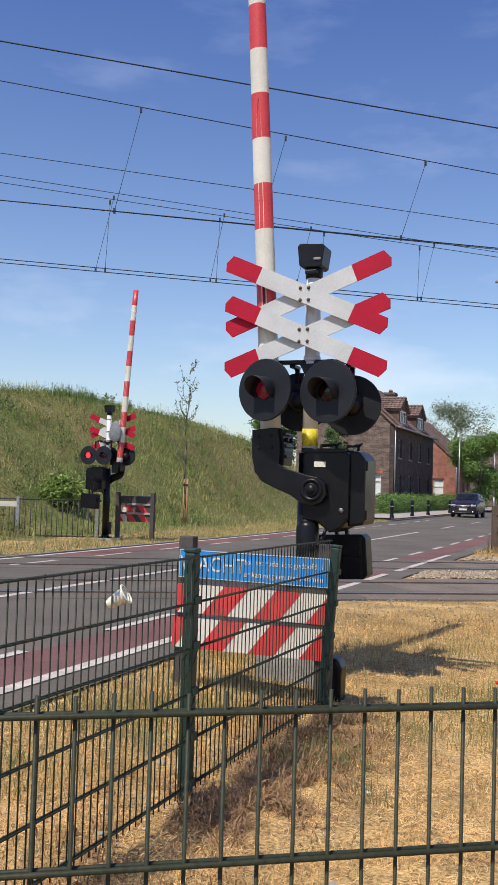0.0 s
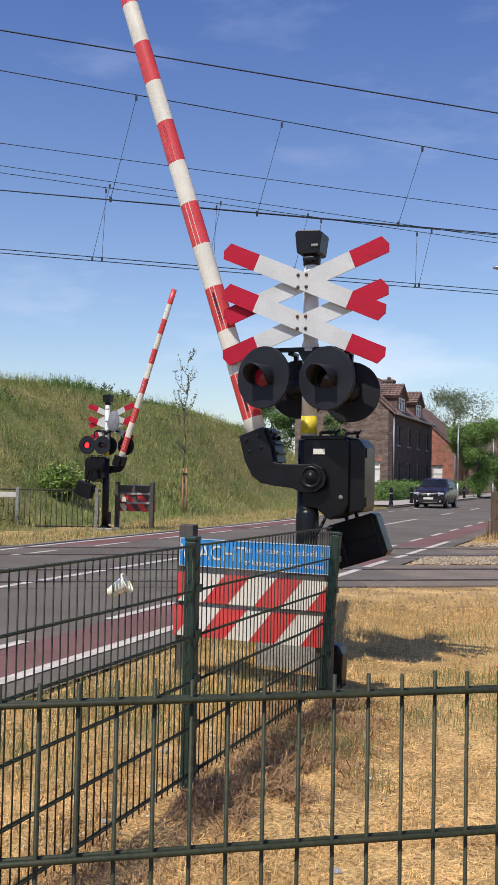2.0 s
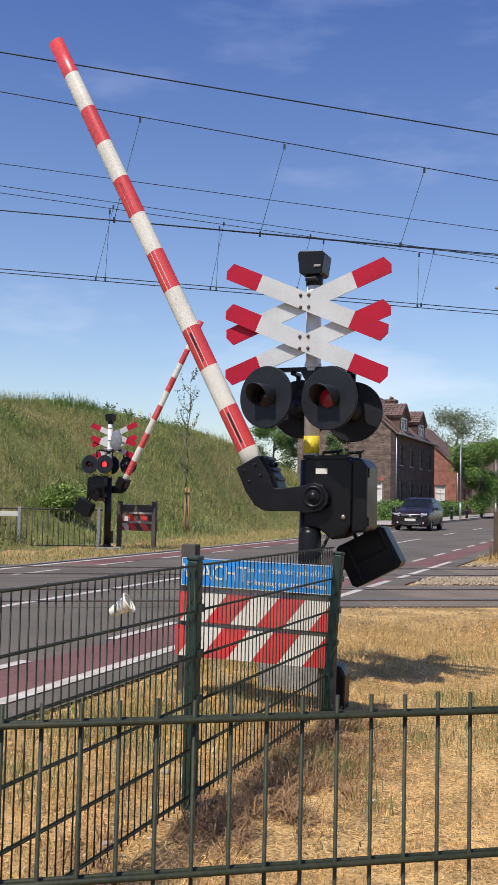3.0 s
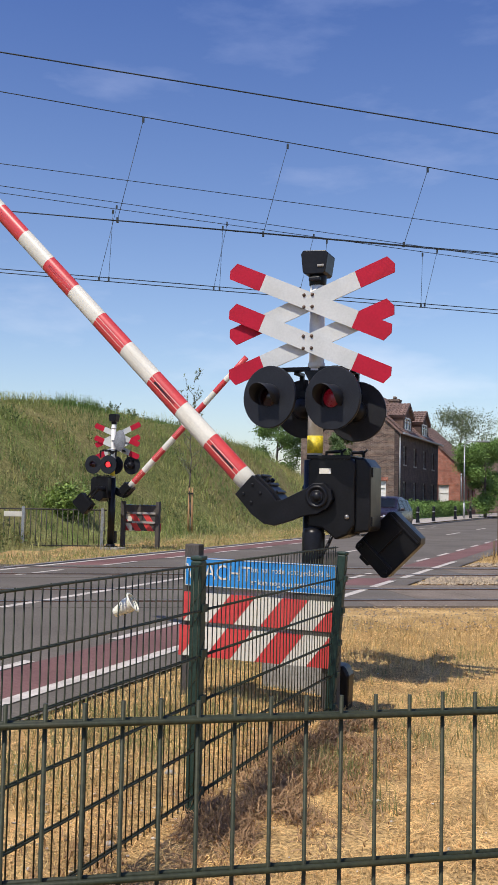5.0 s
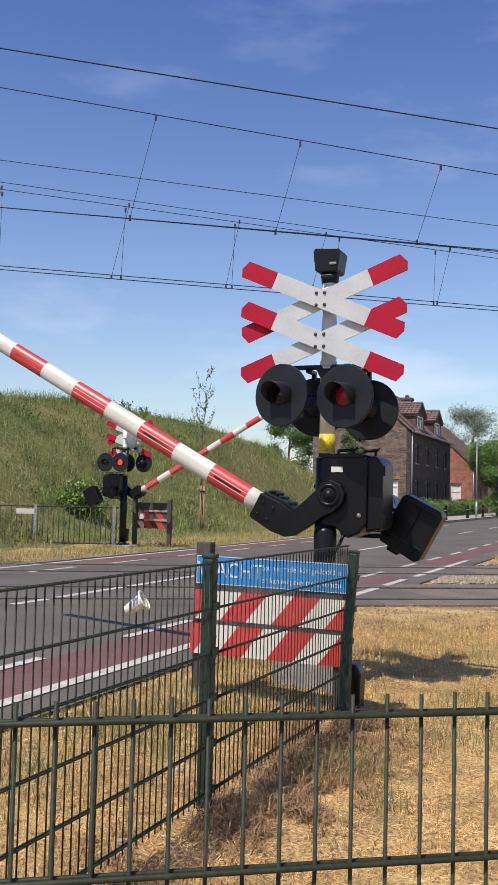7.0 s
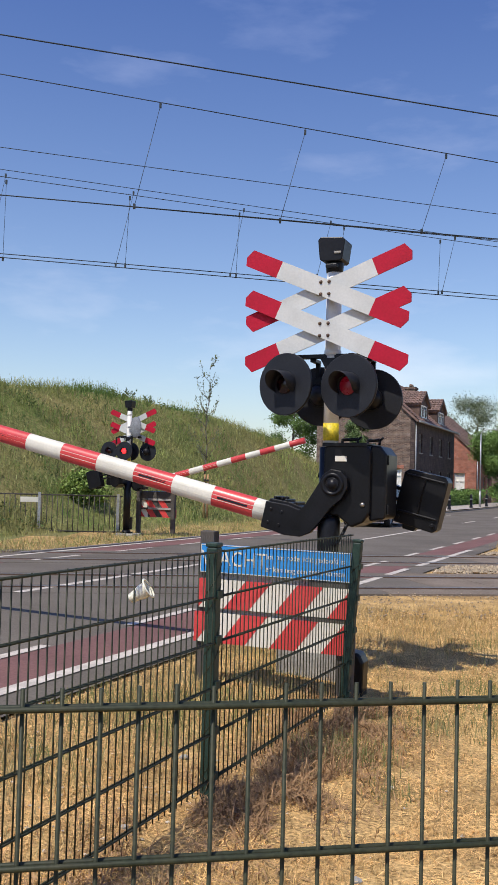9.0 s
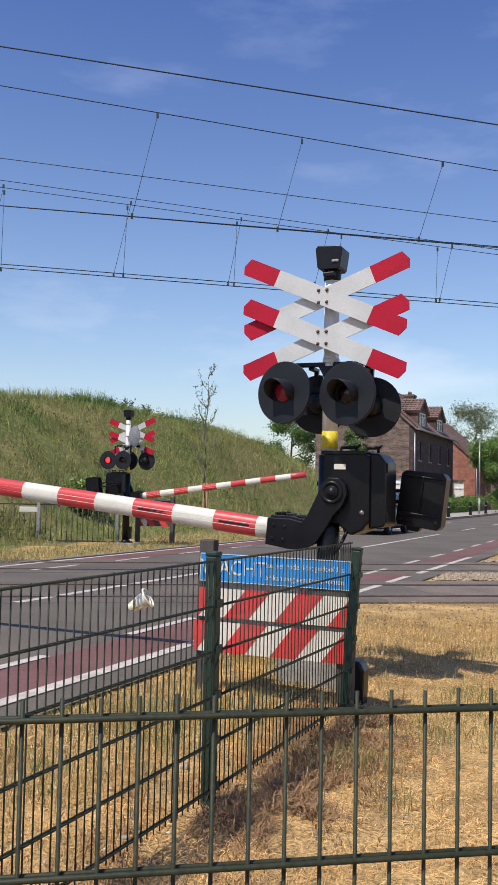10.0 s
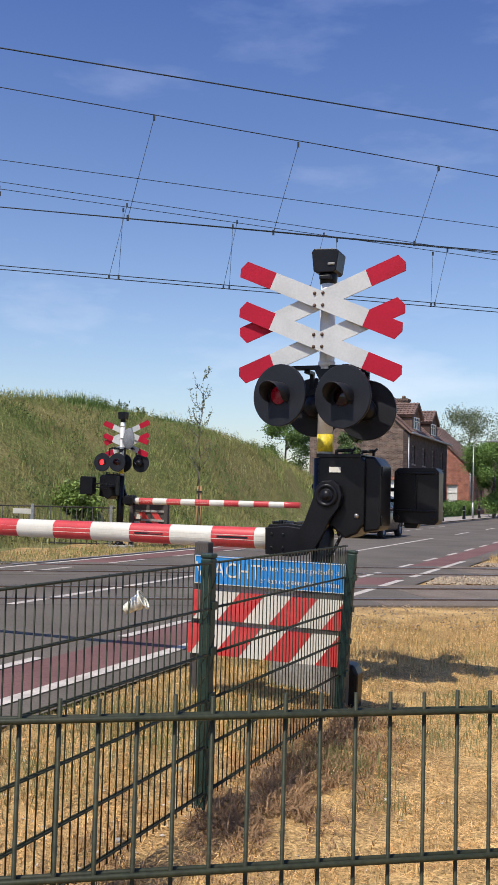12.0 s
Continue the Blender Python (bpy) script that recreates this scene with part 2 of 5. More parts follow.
def lathe(bm, profile, m, seg=20, mi=0):
    """Turn (radius, height) pairs about z, placed by m."""
    rings = []
    for r, h in profile:
        if r < 1e-5:
            rings.append([bm.verts.new(m @ Vector((0, 0, h)))])
        else:
            rings.append([bm.verts.new(m @ Vector((r * math.cos(2 * math.pi * k / seg), r * math.sin(2 * math.pi * k / seg), h))) for k in range(seg)])
    fs = []
    for a, b in zip(rings, rings[1:]):
        for k in range(seg):
            j = (k + 1) % seg
            q = [a[k % len(a)], a[j % len(a)], b[j % len(b)], b[k % len(b)]]
            q = list(dict.fromkeys(q))
            if len(q) > 2:
                f = bm.faces.new(q)
                f.material_index, f.smooth = mi, True
                fs.append(f)
    bmesh.ops.recalc_face_normals(bm, faces=fs)


def mesh_of(bm, name, mats):
    me = bpy.data.meshes.new(name)
    bm.to_mesh(me)
    bm.free()
    for m in mats if isinstance(mats, (list, tuple)) else [mats]:
        me.materials.append(m)
    return me


def part(name, bm, material, parent, label="", bevel=0.0, m=None):
    ob = new(name, mesh_of(bm, name, material))
    ob.parent = parent
    if m:
        ob.matrix_basis = m
    if bevel:
        b = ob.modifiers.new("edges", "BEVEL")
        b.width, b.segments, b.limit_method, b.angle_limit = bevel, 2, "ANGLE", radians(40)
    return tagged(ob, label)


def thing(name, m, label, category, group="", kind=""):
    ob = new(name)
    ob.empty_display_size = 0.2
    ob.matrix_basis = m
    return tagged(ob, label, category, group, kind)


def solid(name, bm, material, label, category="", kind="", group="", m=None, bevel=0.0):
    ob = part(name, bm, material, None, label, bevel, m)
    return tagged(ob, "", category, group, kind)


def pieces(name, mesh, places, parent):
    """Alike pieces, objects of their own on one mesh."""
    for m in places:
        ob = new(name, mesh)
        ob.parent = parent
        ob.matrix_basis = m


def raw(name, verts, faces, mats, mi=None, flat=True):
    me = bpy.data.meshes.new(name)
    me.from_pydata(verts, [], faces)
    for m in mats if isinstance(mats, (list, tuple)) else [mats]:
        me.materials.append(m)
    if mi is not None:
        me.polygons.foreach_set("material_index", mi)
    if not flat:
        me.polygons.foreach_set("use_smooth", [True] * len(faces))
    me.update()
    return me


# ---- ground, road, tracks ----
def ground():
    xs = [-2500, -900, -350, -150, -80, -55] + [-40 + 0.8 * i for i in range(101)] + [50, 65, 85, 120, 200, 400, 900, 2500]
    ys = [-2500, -600, -150, -50, -20, -8, -3] + [0.6 * i for i in range(17)] + [10.4 + 0.8 * i for i in range(76)] + [75, 82, 92, 110, 140, 200, 350, 800, 2500]
    verts = [(x, y, ground_z(x, y)) for y in ys for x in xs]
    n = len(xs)
    faces, mi = [], []
    for j in range(len(ys) - 1):
        for i in range(n - 1):
            faces.append((j * n + i, j * n + i + 1, j * n + n + i + 1, j * n + n + i))
            x, y = (xs[i] + xs[i + 1]) / 2, (ys[j] + ys[j + 1]) / 2
            v = V.x * x + V.y * y
            mi.append(0 if v < 13 and y < 70 else 1)
    tagged(new("ground", raw("ground", verts, faces, [DRY_GROUND, BANK_GROUND], mi, False)), "dry sunburnt grass verge and soil beside the crossing", "ground", kind="structure")
    # the grassy bank behind the road
    ss, vs = [-60 + 1.2 * i for i in range(112)], [12.4 + 0.6 * i for i in range(30)] + [31, 33, 36, 40, 50, 70]
    verts = [tuple(sv(s, v, ground_z(*sv(s, v)[:2]) - 0.05 + bank_h(s, v))) for s in ss for v in vs]
    n = len(vs)
    faces = [(i * n + j, i * n + n + j, i * n + n + j + 1, i * n + j + 1) for i in range(len(ss) - 1) for j in range(n - 1)]
    tagged(new("embankment", raw("embankment", verts, faces, BANK_GROUND, None, False)), "high embankment overgrown with long green and straw-coloured grass", "embankment", kind="structure")


def strip(bm, v0, v1, s0, s1, dz, mi=0, thick=0.0):
    n = max(1, int((s1 - s0) / 4))
    row = []
    for i in range(n + 1):
        s = s0 + (s1 - s0) * i / n
        row.append((bm.verts.new(sv(s, v0, road_z(s) + dz)), bm.verts.new(sv(s, v1, road_z(s) + dz))))
    for (a, b), (c, d) in zip(row, row[1:]):
        f = bm.faces.new((a, c, d, b))
        f.material_index = mi


def road():
    bm = bmesh.new()
    strip(bm, 3.25, 10.1, -60, 130, 0.0)
    bmesh.ops.recalc_face_normals(bm, faces=bm.faces)
    solid("road", bm, ASPHALT, "grey asphalt road over the level crossing", "road", "structure")
    for v0, v1, s0, s1 in ((3.68, 4.28, -60, 62), (9.2, 9.9, -60, 30)):
        bm = bmesh.new()
        strip(bm, v0, v1, s0, s1, 0.004)
        solid("cycle_lane", bm, RED_ASPHALT, "worn red asphalt cycle lane along the road", "cycle lane", "structure")
    bm = bmesh.new()
    for v, s0, s1 in ((3.62, -60, 10.9), (9.93, -60, 30), (3.62, 11.8, 13.8), (3.62, 14.3, 15.6), (3.60, 16.3, 21.5)):
        strip(bm, v - 0.06, v + 0.06, s0, s1, 0.008)
    for k in range(-12, 16):      # lane dashes
        for v in (4.34, 9.12):
            s = 7.7 + 2.65 * k
            strip(bm, v - 0.05, v + 0.05, s, s + 1.35, 0.008)
    for k in range(16, 40):
        s = 7.7 + 2.65 * k
        strip(bm, 4.29, 4.39, s, s + 1.35, 0.008)
    for s0, s1 in ((-30, 8.2), (9.2, 15.8), (21.0, 33.5)):      # centre line before the barriers
        strip(bm, 6.6, 6.72, s0, s1, 0.008)
    for k in range(8):
        strip(bm, 6.6, 6.72, 38 + 8 * k, 41 + 8 * k, 0.008)
    solid("road_markings", bm, LINE_PAINT, "worn white road marking lines", "road marking", "structure")
    # kerb and pale pavement on the far side, past the bank
    bm = bmesh.new()
    for i in range(0, 64):
        s = 14 + i * 1.0
        box(bm, sv(s + 0.5, 10.16, road_z(s) - (0.07 if s < 44 else 0.03)), (0.12, 0.985, 0.18), 0, Euler((0, 0, -ROAD)).to_matrix())
    solid("kerb", bm, KERB, "grey kerb stones along the road", "kerb", "structure")
    bm = bmesh.new()
    strip(bm, 10.25, 13.2, 46, 120, 0.11)
    solid("pavement", bm, PAVING, "pale paved footway by the houses", "pavement", "structure")


def tracks():
    z = 0.155
    for w, name in ((12.72, "near"), (16.83, "far")):
        tr = thing("railway_track", Matrix.Translation((0, 0, 0)), "rusty steel railway track set in the level crossing", "railway track", "tracks", "structure")
        for off in (-0.75, 0.75):
            bm = bmesh.new()
            a, b = TN * (w + off) - TD * 140, TN * (w + off) + TD * 140
            m = Matrix.Translation((a + b) / 2) @ Matrix.Rotation(-TRACK, 4, "Z")
            for sx, sz, zc, mi in ((0.15, 0.02, z - 0.13, 0), (0.02, 0.1, z - 0.07, 0), (0.07, 0.045, z - 0.012, 0), (0.055, 0.004, z + 0.013, 1)):
                box(bm, (0, 0, 0), (1, 1, 1), mi)
                vs = list(bm.verts)[-8:]
                for vert in vs:
                    vert.co = m @ Vector((vert.co.x * sx, vert.co.y * 280, vert.co.z * sz + zc))
            part("rail", bm, [RAIL, RAIL_TOP], tr)
        # crossing panels between and beside the rails
        bm, bm2 = bmesh.new(), bmesh.new()
        rot = Euler((0, 0, -TRACK)).to_matrix()
        for off, wid in ((0.0, 1.28), (-1.12, 0.56), (1.12, 0.56)):
            for k in range(-10, 30):
                c = TN * (w + off) + TD * (-6 + k * 0.9 + 0.45 + 0.3)
                v = c.dot(V)
                if -4.5 < v < 12:
                    box(bm if v < 3.3 else bm2, (c.x, c.y, 0.10), (wid, 0.89, 0.11), 0, rot)
        part("crossing_panels", bm, RUBBER_PANEL, tr, "brown rubber crossing panels beside the rails")
        part("road_panels", bm2, ASPHALT, tr, "grey crossing panels in the road")


def ballast():
    rng = np.random.default_rng(4)
    verts, faces = [], []
    for k in range(16000):
        w = rng.choice([rng.uniform(9.3, 11.5), rng.uniform(14.3, 15.6), rng.uniform(18.4, 19.3)], p=[0.22, 0.58, 0.20])
        d = rng.uniform(-3.5, 14)
        c = TN * w + TD * d
        if c.dot(V) > 3.15:
            continue
        r = rng.uniform(0.02, 0.055) if w > 12 else rng.uniform(0.006, 0.018)
        b = len(verts)
        z = 0.13 + rng.uniform(0, 0.03)
        for dx, dy, dz in ((1, 0, 0), (0, 1, 0.1), (-1, 0, 0), (0, -1, 0.1), (0.1, 0, 0.8), (0, 0.1, -0.8)):
            j = rng.uniform(0.6, 1.2)
            verts.append((c.x + dx * r * j, c.y + dy * r * j, z + dz * r * j))
        faces += [(b + i, b + (i + 1) % 4, b + 4) for i in range(4)] + [(b + (i + 1) % 4, b + i, b + 5) for i in range(4)]
    tagged(new("ballast", raw("ballast", verts, faces, BALLAST)), "loose grey-brown ballast stones between the tracks", "ballast", kind="stuff")


def wires():
    def line(name, p, q, r, label, sag=0.0):
        bm = bmesh.new()
        rod(bm, p, q, r, r, 8)
        return solid(name, bm, WIRE, label, "overhead wire", "", "overhead wires")

    def ext(a, b, k=9.0):
        """The line through a and b, drawn on both ways."""
        a, b = Vector(a), Vector(b)
        mid, d = (a + b) / 2, (b - a)
        return mid - d * k, mid + d * k

    for name, a, b, r, label in WIRES:
        p, q = ext(a, b)
        line(name, p, q, r, label)
    for a, b in DROPPERS:
        bm = bmesh.new()
        rod(bm, a, b, 0.004, 0.004, 6)
        for e in (a, b):
            box(bm, e, (0.03, 0.03, 0.07))
        solid("dropper_wire", bm, WIRE, "thin dropper wire with clamps hanging between overhead wires", "overhead wire", "", "dropper wires")


WIRES = (
    ("feeder_wire", (-3.126, 11.183, 6.718), (3.201, 12.644, 6.408), 0.009, "dark feeder wire high over the tracks"),
    ("messenger_wire", (-3.5, 12.606, 6.843), (3.619, 14.249, 6.327), 0.007, "dark messenger wire over the near track"),
    ("contact_wire", (-3.33, 12.234, 5.109), (3.528, 13.818, 5.087), 0.008, "dark contact wire over the near track"),
    ("contact_wire", (-3.356, 12.331, 5.138), (3.556, 13.927, 5.098), 0.006, "dark contact wire over the near track"),
    ("messenger_wire", (-4.819, 17.566, 7.591), (5.058, 19.847, 7.178), 0.007, "dark messenger wire beyond the far track"),
    ("carrier_wire", (-4.573, 16.73, 6.897), (4.827, 18.9, 6.342), 0.006, "dark carrier wire over the far track"),
    ("carrier_wire", (-4.357, 15.959, 6.524), (4.606, 18.028, 6.021), 0.006, "dark carrier wire over the far track"),
    ("contact_wire", (-4.422, 16.406, 5.328), (4.747, 18.523, 5.212), 0.008, "dark contact wire over the far track"),
    ("contact_wire", (-4.354, 16.165, 5.207), (4.679, 18.25, 5.085), 0.008, "dark contact wire over the far track"),
)
DROPPERS = (
    ((-1.648, 13.033, 6.667), (-1.903, 12.615, 5.125)),
    ((0.375, 13.5, 6.504), (0.048, 13.066, 5.099)),
    ((2.47, 13.984, 6.368), (2.062, 13.531, 5.118)),
    ((-2.612, 17.183, 6.694), (-2.817, 16.725, 5.26)),
    ((-2.55, 16.376, 6.364), (-2.63, 16.614, 5.239)),
    ((-0.612, 17.645, 6.562), (-0.812, 17.188, 5.234)),
    ((-0.658, 16.813, 6.241), (-0.7, 17.06, 5.198)),
    ((1.032, 18.024, 6.469), (0.774, 17.554, 5.339)),
    ((1.228, 17.248, 6.152), (1.21, 17.244, 5.939)),
    ((3.487, 18.591, 6.366), (3.169, 18.107, 5.203)),
    ((3.043, 17.667, 6.056), (3.068, 17.93, 5.147)),
    ((-4.814, 16.674, 6.809), (-4.953, 16.232, 5.237)),
    ((-4.578, 15.908, 6.457), (-4.656, 16.146, 5.196)),
)

ground()
road()
tracks()
ballast()
wires()


# ---- signals with barriers ----
def board(bm, half, h, thick, y, cz, cx, ang):
    """One arm of a cross: white with red pointed ends."""
    red, sg = 0.29, (-1 if ang > 0 else 1)
    m = Matrix.Translation((cx, y, cz)) @ Matrix.Rotation(ang, 4, "Y")
    n0 = len(bm.verts)
    end = [(half - red, -sg * h / 2), (half - 0.022, -sg * h / 2), (half, -sg * (h / 2 - 0.06)), (half - 0.032, sg * h / 2), (half - red, sg * h / 2)]
    prism(bm, [(-half + red, -h / 2), (half - red, -h / 2), (half - red, h / 2), (-half + red, h / 2)], -thick / 2, thick / 2, 0)
    prism(bm, end, -thick / 2, thick / 2, 1)
    prism(bm, [(-x, -z) for x, z in end], -thick / 2, thick / 2, 1)
    bm.verts.ensure_lookup_table()
    for vert in list(bm.verts)[n0:]:
        vert.co = m @ vert.co


def lamp(name, x, y, z, az, parent, lit):
    """Round black board with a hooded red lens; az turns it from facing -y."""
    m = Matrix.Translation((x, y, z)) @ Matrix.Rotation(az, 4, "Z") @ Matrix.Rotation(radians(90), 4, "X")
    bm = bmesh.new()
    for prof in ([(0, -0.012), (0.225, -0.012)], [(0.225, -0.012), (0.229, -0.008), (0.229, 0.008), (0.225, 0.012)], [(0.225, 0.012), (0.074, 0.012)], [(0.074, 0.012), (0.072, 0.0)], [(0.072, 0.0), (0, 0.0)]):
        lathe(bm, prof, Matrix(), 40)
    # hood: open below
    n, ring, reach = 24, [], 0.03 if lit is LENS_LIT else 0.14      # the far signal has short hoods
    for k in range(n + 1):
        a = radians(-38 + 256 * k / n)
        depth = 0.035 + reach * math.sin(math.pi * k / n) ** 0.55
        ring.append([bm.verts.new((r * math.cos(a), r * math.sin(a), h)) for r, h in ((0.098, 0.0), (0.09, depth), (0.086, depth), (0.093, 0.0))])
    for a, b in zip(ring, ring[1:]):
        for i in range(3):
            bm.faces.new((a[i], b[i], b[i + 1], a[i + 1])).smooth = True
    ob = part(name, bm, BLACK_MATT, parent, "round black signal lamp with a hooded red lens", m=m)
    bm = bmesh.new()      # round housing behind the board, with its cap and clamp
    lathe(bm, [(0.0, -0.155), (0.035, -0.15), (0.066, -0.13), (0.085, -0.095), (0.088, -0.06), (0.08, -0.012)], Matrix(), 28)
    box(bm, (0, 0.105, -0.06), (0.09, 0.05, 0.07))
    rod(bm, (-0.045, 0.13, -0.06), (0.045, 0.13, -0.06), 0.012, 0.012, 10)
    part("lamp_housing", bm, BLACK_PAINT, ob, "glossy black rounded lamp housing")
    bm = bmesh.new()
    lathe(bm, [(0.017, -0.012), (0.015, -0.028), (0, -0.03)], Matrix.Translation((0.14, -0.01, 0)), 10)
    rod(bm, (0.14, -0.01, -0.022), (0.165, 0.035, -0.022), 0.004, 0.004, 6)
    part("bolt", bm, GREY_STEEL, ob, "steel bolt with a split pin")
    bm = bmesh.new()
    lathe(bm, [(0.068, 0.0), (0.055, 0.01), (0.03, 0.017), (0, 0.02)], Matrix(), 24)
    lathe(bm, [(0.068, -0.001), (0.055, -0.011), (0.03, -0.018), (0, -0.021)], Matrix(), 24, 1)
    lens = part("lens", bm, [LENS_DARK, lit], ob, "red lens that flashes in turn", m=Matrix.Translation((0, 0, 0.014)))
    LENSES.append(lens)
    return ob


LENSES = []


def signal(m, stripe, lit, label, plinth, lamps, drop=0.0):
    s = thing("level_crossing_signal", m, label, "crossing signal", "level crossing signals")
    px = -0.035
    bm = bmesh.new()
    rod(bm, (px, 0, 1.7), (px, 0, 3.11), 0.058, 0.058, 24)
    for z in (2.68, 2.98, 2.46):
        rod(bm, (px, 0, z - 0.02), (px, 0, z + 0.02), 0.064, 0.064, 24)
    part("pole", bm, WHITE_PAINT, s, "white painted steel pole")
    bm = bmesh.new()
    rod(bm, (px, 0, 1.80), (px, 0, 1.93), 0.0605, 0.0605, 24)
    part("band", bm, YELLOW, s, "yellow band round the pole")
    bm = bmesh.new()
    rod(bm, (px, 0, 0.02), (px, 0, 1.75), 0.085, 0.08, 24)
    rod(bm, (px, 0, 0.0), (px, 0, 0.05), 0.2, 0.2, 24)
    rod(bm, (px, 0, 0.05), (px, 0, 0.12), 0.13, 0.1, 24)
    for k in range(6):
        a = k * math.pi / 3
        rod(bm, (px + 0.16 * math.cos(a), 0.16 * math.sin(a), 0.04), (px + 0.16 * math.cos(a), 0.16 * math.sin(a), 0.08), 0.016, 0.016, 6)
    lathe(bm, [(0.07, 0.5), (0.082, 0.8), (0.085, 1.0), (0.085, 1.2), (0.07, 1.24), (0, 1.245)], Matrix.Translation((px + 0.01, -0.03, 0)), 24)
    part("column", bm, BLACK_PAINT, s, "black steel column")
    bm = bmesh.new()
    box(bm, (px - 0.08, 0.02, plinth / 2 - 0.075), (0.48, 0.46, plinth + 0.15))
    part("plinth", bm, CONCRETE, s, "grey concrete foundation", 0.02)
    bm = bmesh.new()      # bell housing on top
    prism(bm, [(px - 0.092, 3.16), (px - 0.07, 3.145), (px + 0.07, 3.145), (px + 0.085, 3.16), (px + 0.105, 3.30), (px + 0.085, 3.32), (px - 0.09, 3.33), (px - 0.108, 3.305)], -0.095, 0.095)
    rod(bm, (px, 0, 3.07), (px, 0, 3.15), 0.064, 0.07, 20)
    box(bm, (px + 0.05, -0.1, 3.205), (0.055, 0.012, 0.02), 1)
    box(bm, (px, -0.05, 3.11), (0.09, 0.09, 0.03))
    part("bell_housing", bm, [BLACK_PAINT, CONCRETE], s, "black bell housing", 0.008)
    for k, (cz, ang) in enumerate(((2.923 - drop, 0), (2.614 - drop, 0))):
        for y, a in ((-0.178, radians(23.4)), (-0.14, radians(-21.5))):
            bm = bmesh.new()
            board(bm, 0.685, 0.132, 0.012, y, cz, -0.05, a)
            part("cross_board", bm, [BOARD_WHITE, BOARD_RED], s, "white board with red pointed ends")
        bm = bmesh.new()
        for dx in (-0.032, 0.032):
            for dz in (-0.045, 0.045):
                lathe(bm, [(0.0, 0.012), (0.009, 0.011), (0.014, 0.0)], Matrix.Translation((px - 0.015 + dx, -0.184, cz + dz)) @ Matrix.Rotation(radians(90), 4, "X"), 10, 1)
        box(bm, (px, -0.095, cz), (0.1, 0.09, 0.1))
        part("bracket", bm, [GREY_STEEL, RAIL], s, "steel clamp with four rusty bolts")
    bm = bmesh.new()      # cross arm of the lamps
    box(bm, (px, -0.02, 2.435), (0.62, 0.06, 0.03))
    prism(bm, [(px - 0.08, 2.42), (px + 0.08, 2.42), (px + 0.03, 2.33), (px - 0.03, 2.33)], -0.07, 0.07)
    arm_bar = part("lamp_bracket", bm, BLACK_PAINT, s, "black steel lamp bracket", 0.004)
    for x, y0, y1 in ((-0.29, -0.27, 0.0), (0.19, -0.27, 0.0), (-0.19, 0.0, 0.13), (0.25, 0.0, 0.12)):
        bm = bmesh.new()
        ye = y0 if y0 else y1
        box(bm, (x, (y0 + y1) / 2, 2.41), (0.045, y1 - y0, 0.022))
        box(bm, (x, ye, 2.33), (0.032, 0.03, 0.17))
        part("hanger", bm, BLACK_PAINT, arm_bar)
    for x, y, z, az in lamps:
        lamp("signal_lamp", x, y, z, radians(az), s, lit)
    bm = bmesh.new()      # drive housing
    prism(bm, [(-0.06, 1.25), (0.06, 1.24), (0.16, 1.16), (0.25, 1.20), (0.30, 1.27), (0.30, 1.73), (0.26, 1.77), (-0.03, 1.77), (-0.06, 1.74)], -0.085, 0.28)
    prism(bm, [(0.285, 1.21), (0.40, 1.23), (0.41, 1.26), (0.41, 1.70), (0.36, 1.765), (0.285, 1.765)], -0.05, 0.28)
    housing = part("drive_housing", bm, BLACK_PAINT, s, "glossy black barrier drive housing", 0.015)
    bm = bmesh.new()      # lid with a folded rim
    box(bm, (0.10, 0.1, 1.776), (0.34, 0.38, 0.012))
    box(bm, (0.10, -0.09, 1.768), (0.34, 0.012, 0.03))
    part("lid", bm, BLACK_PAINT, housing, bevel=0.004)
    for xa, xb, y in ((0.05, 0.17, 0.02), (0.22, 0.31, 0.12)):
        bm = bmesh.new()
        rod(bm, (xa, y, 1.81), (xb, y, 1.815), 0.012, 0.012, 8)
        for x in (xa, xb):
            rod(bm, (x, y, 1.775), (x, y, 1.815), 0.011, 0.011, 8)
        rod(bm, (xb, y, 1.81), (xb + 0.03, y, 1.835), 0.01, 0.008, 8)
        part("handle", bm, BLACK_PAINT, housing)
    for z in (1.30, 1.66):
        bm = bmesh.new()
        box(bm, (0.414, 0.0, z), (0.014, 0.05, 0.07))
        part("hinge", bm, BLACK_PAINT, housing, bevel=0.004)
    for z, w_ in ((1.62, 0.05), (1.54, 0.07)):
        bm = bmesh.new()
        rod(bm, (-0.06, 0.02, z), (-0.06 - w_, 0.02, z), 0.016, 0.02, 12)
        part("latch", bm, BLACK_PAINT, housing)
    bm = bmesh.new()
    lathe(bm, [(0.018, 0.0), (0.018, 0.008), (0.010, 0.012), (0, 0.013)], Matrix.Translation((0.245, -0.085, 1.33)) @ Matrix.Rotation(radians(90), 4, "X"), 14)
    part("lock", bm, RAIL_TOP, housing, "worn steel lock")
    bm = bmesh.new()
    box(bm, (0.075, -0.089, 1.665), (0.088, 0.006, 0.04))
    part("plate", bm, WHITE_SHEET, s, "small white plate")
    bm = bmesh.new()      # cables
    prev = Vector((0.15, -0.05, 1.25))
    for i in range(1, 9):
        f = i / 8
        c = Vector((0.15 - 0.16 * f, -0.05 - 0.05 * math.sin(f * 3), 1.25 - 0.22 * math.sin(f * 2.2)))
        rod(bm, prev, c, 0.013, 0.013, 8)
        prev = c
    part("cable", bm, BLACK_PAINT, s, "black drooping cable")
    bm = bmesh.new()
    box(bm, (px + 0.02, -0.11, plinth + 0.24), (0.2, 0.12, 0.3))
    part("cable_box", bm, BLACK_PAINT, s, "black cable box", 0.01)
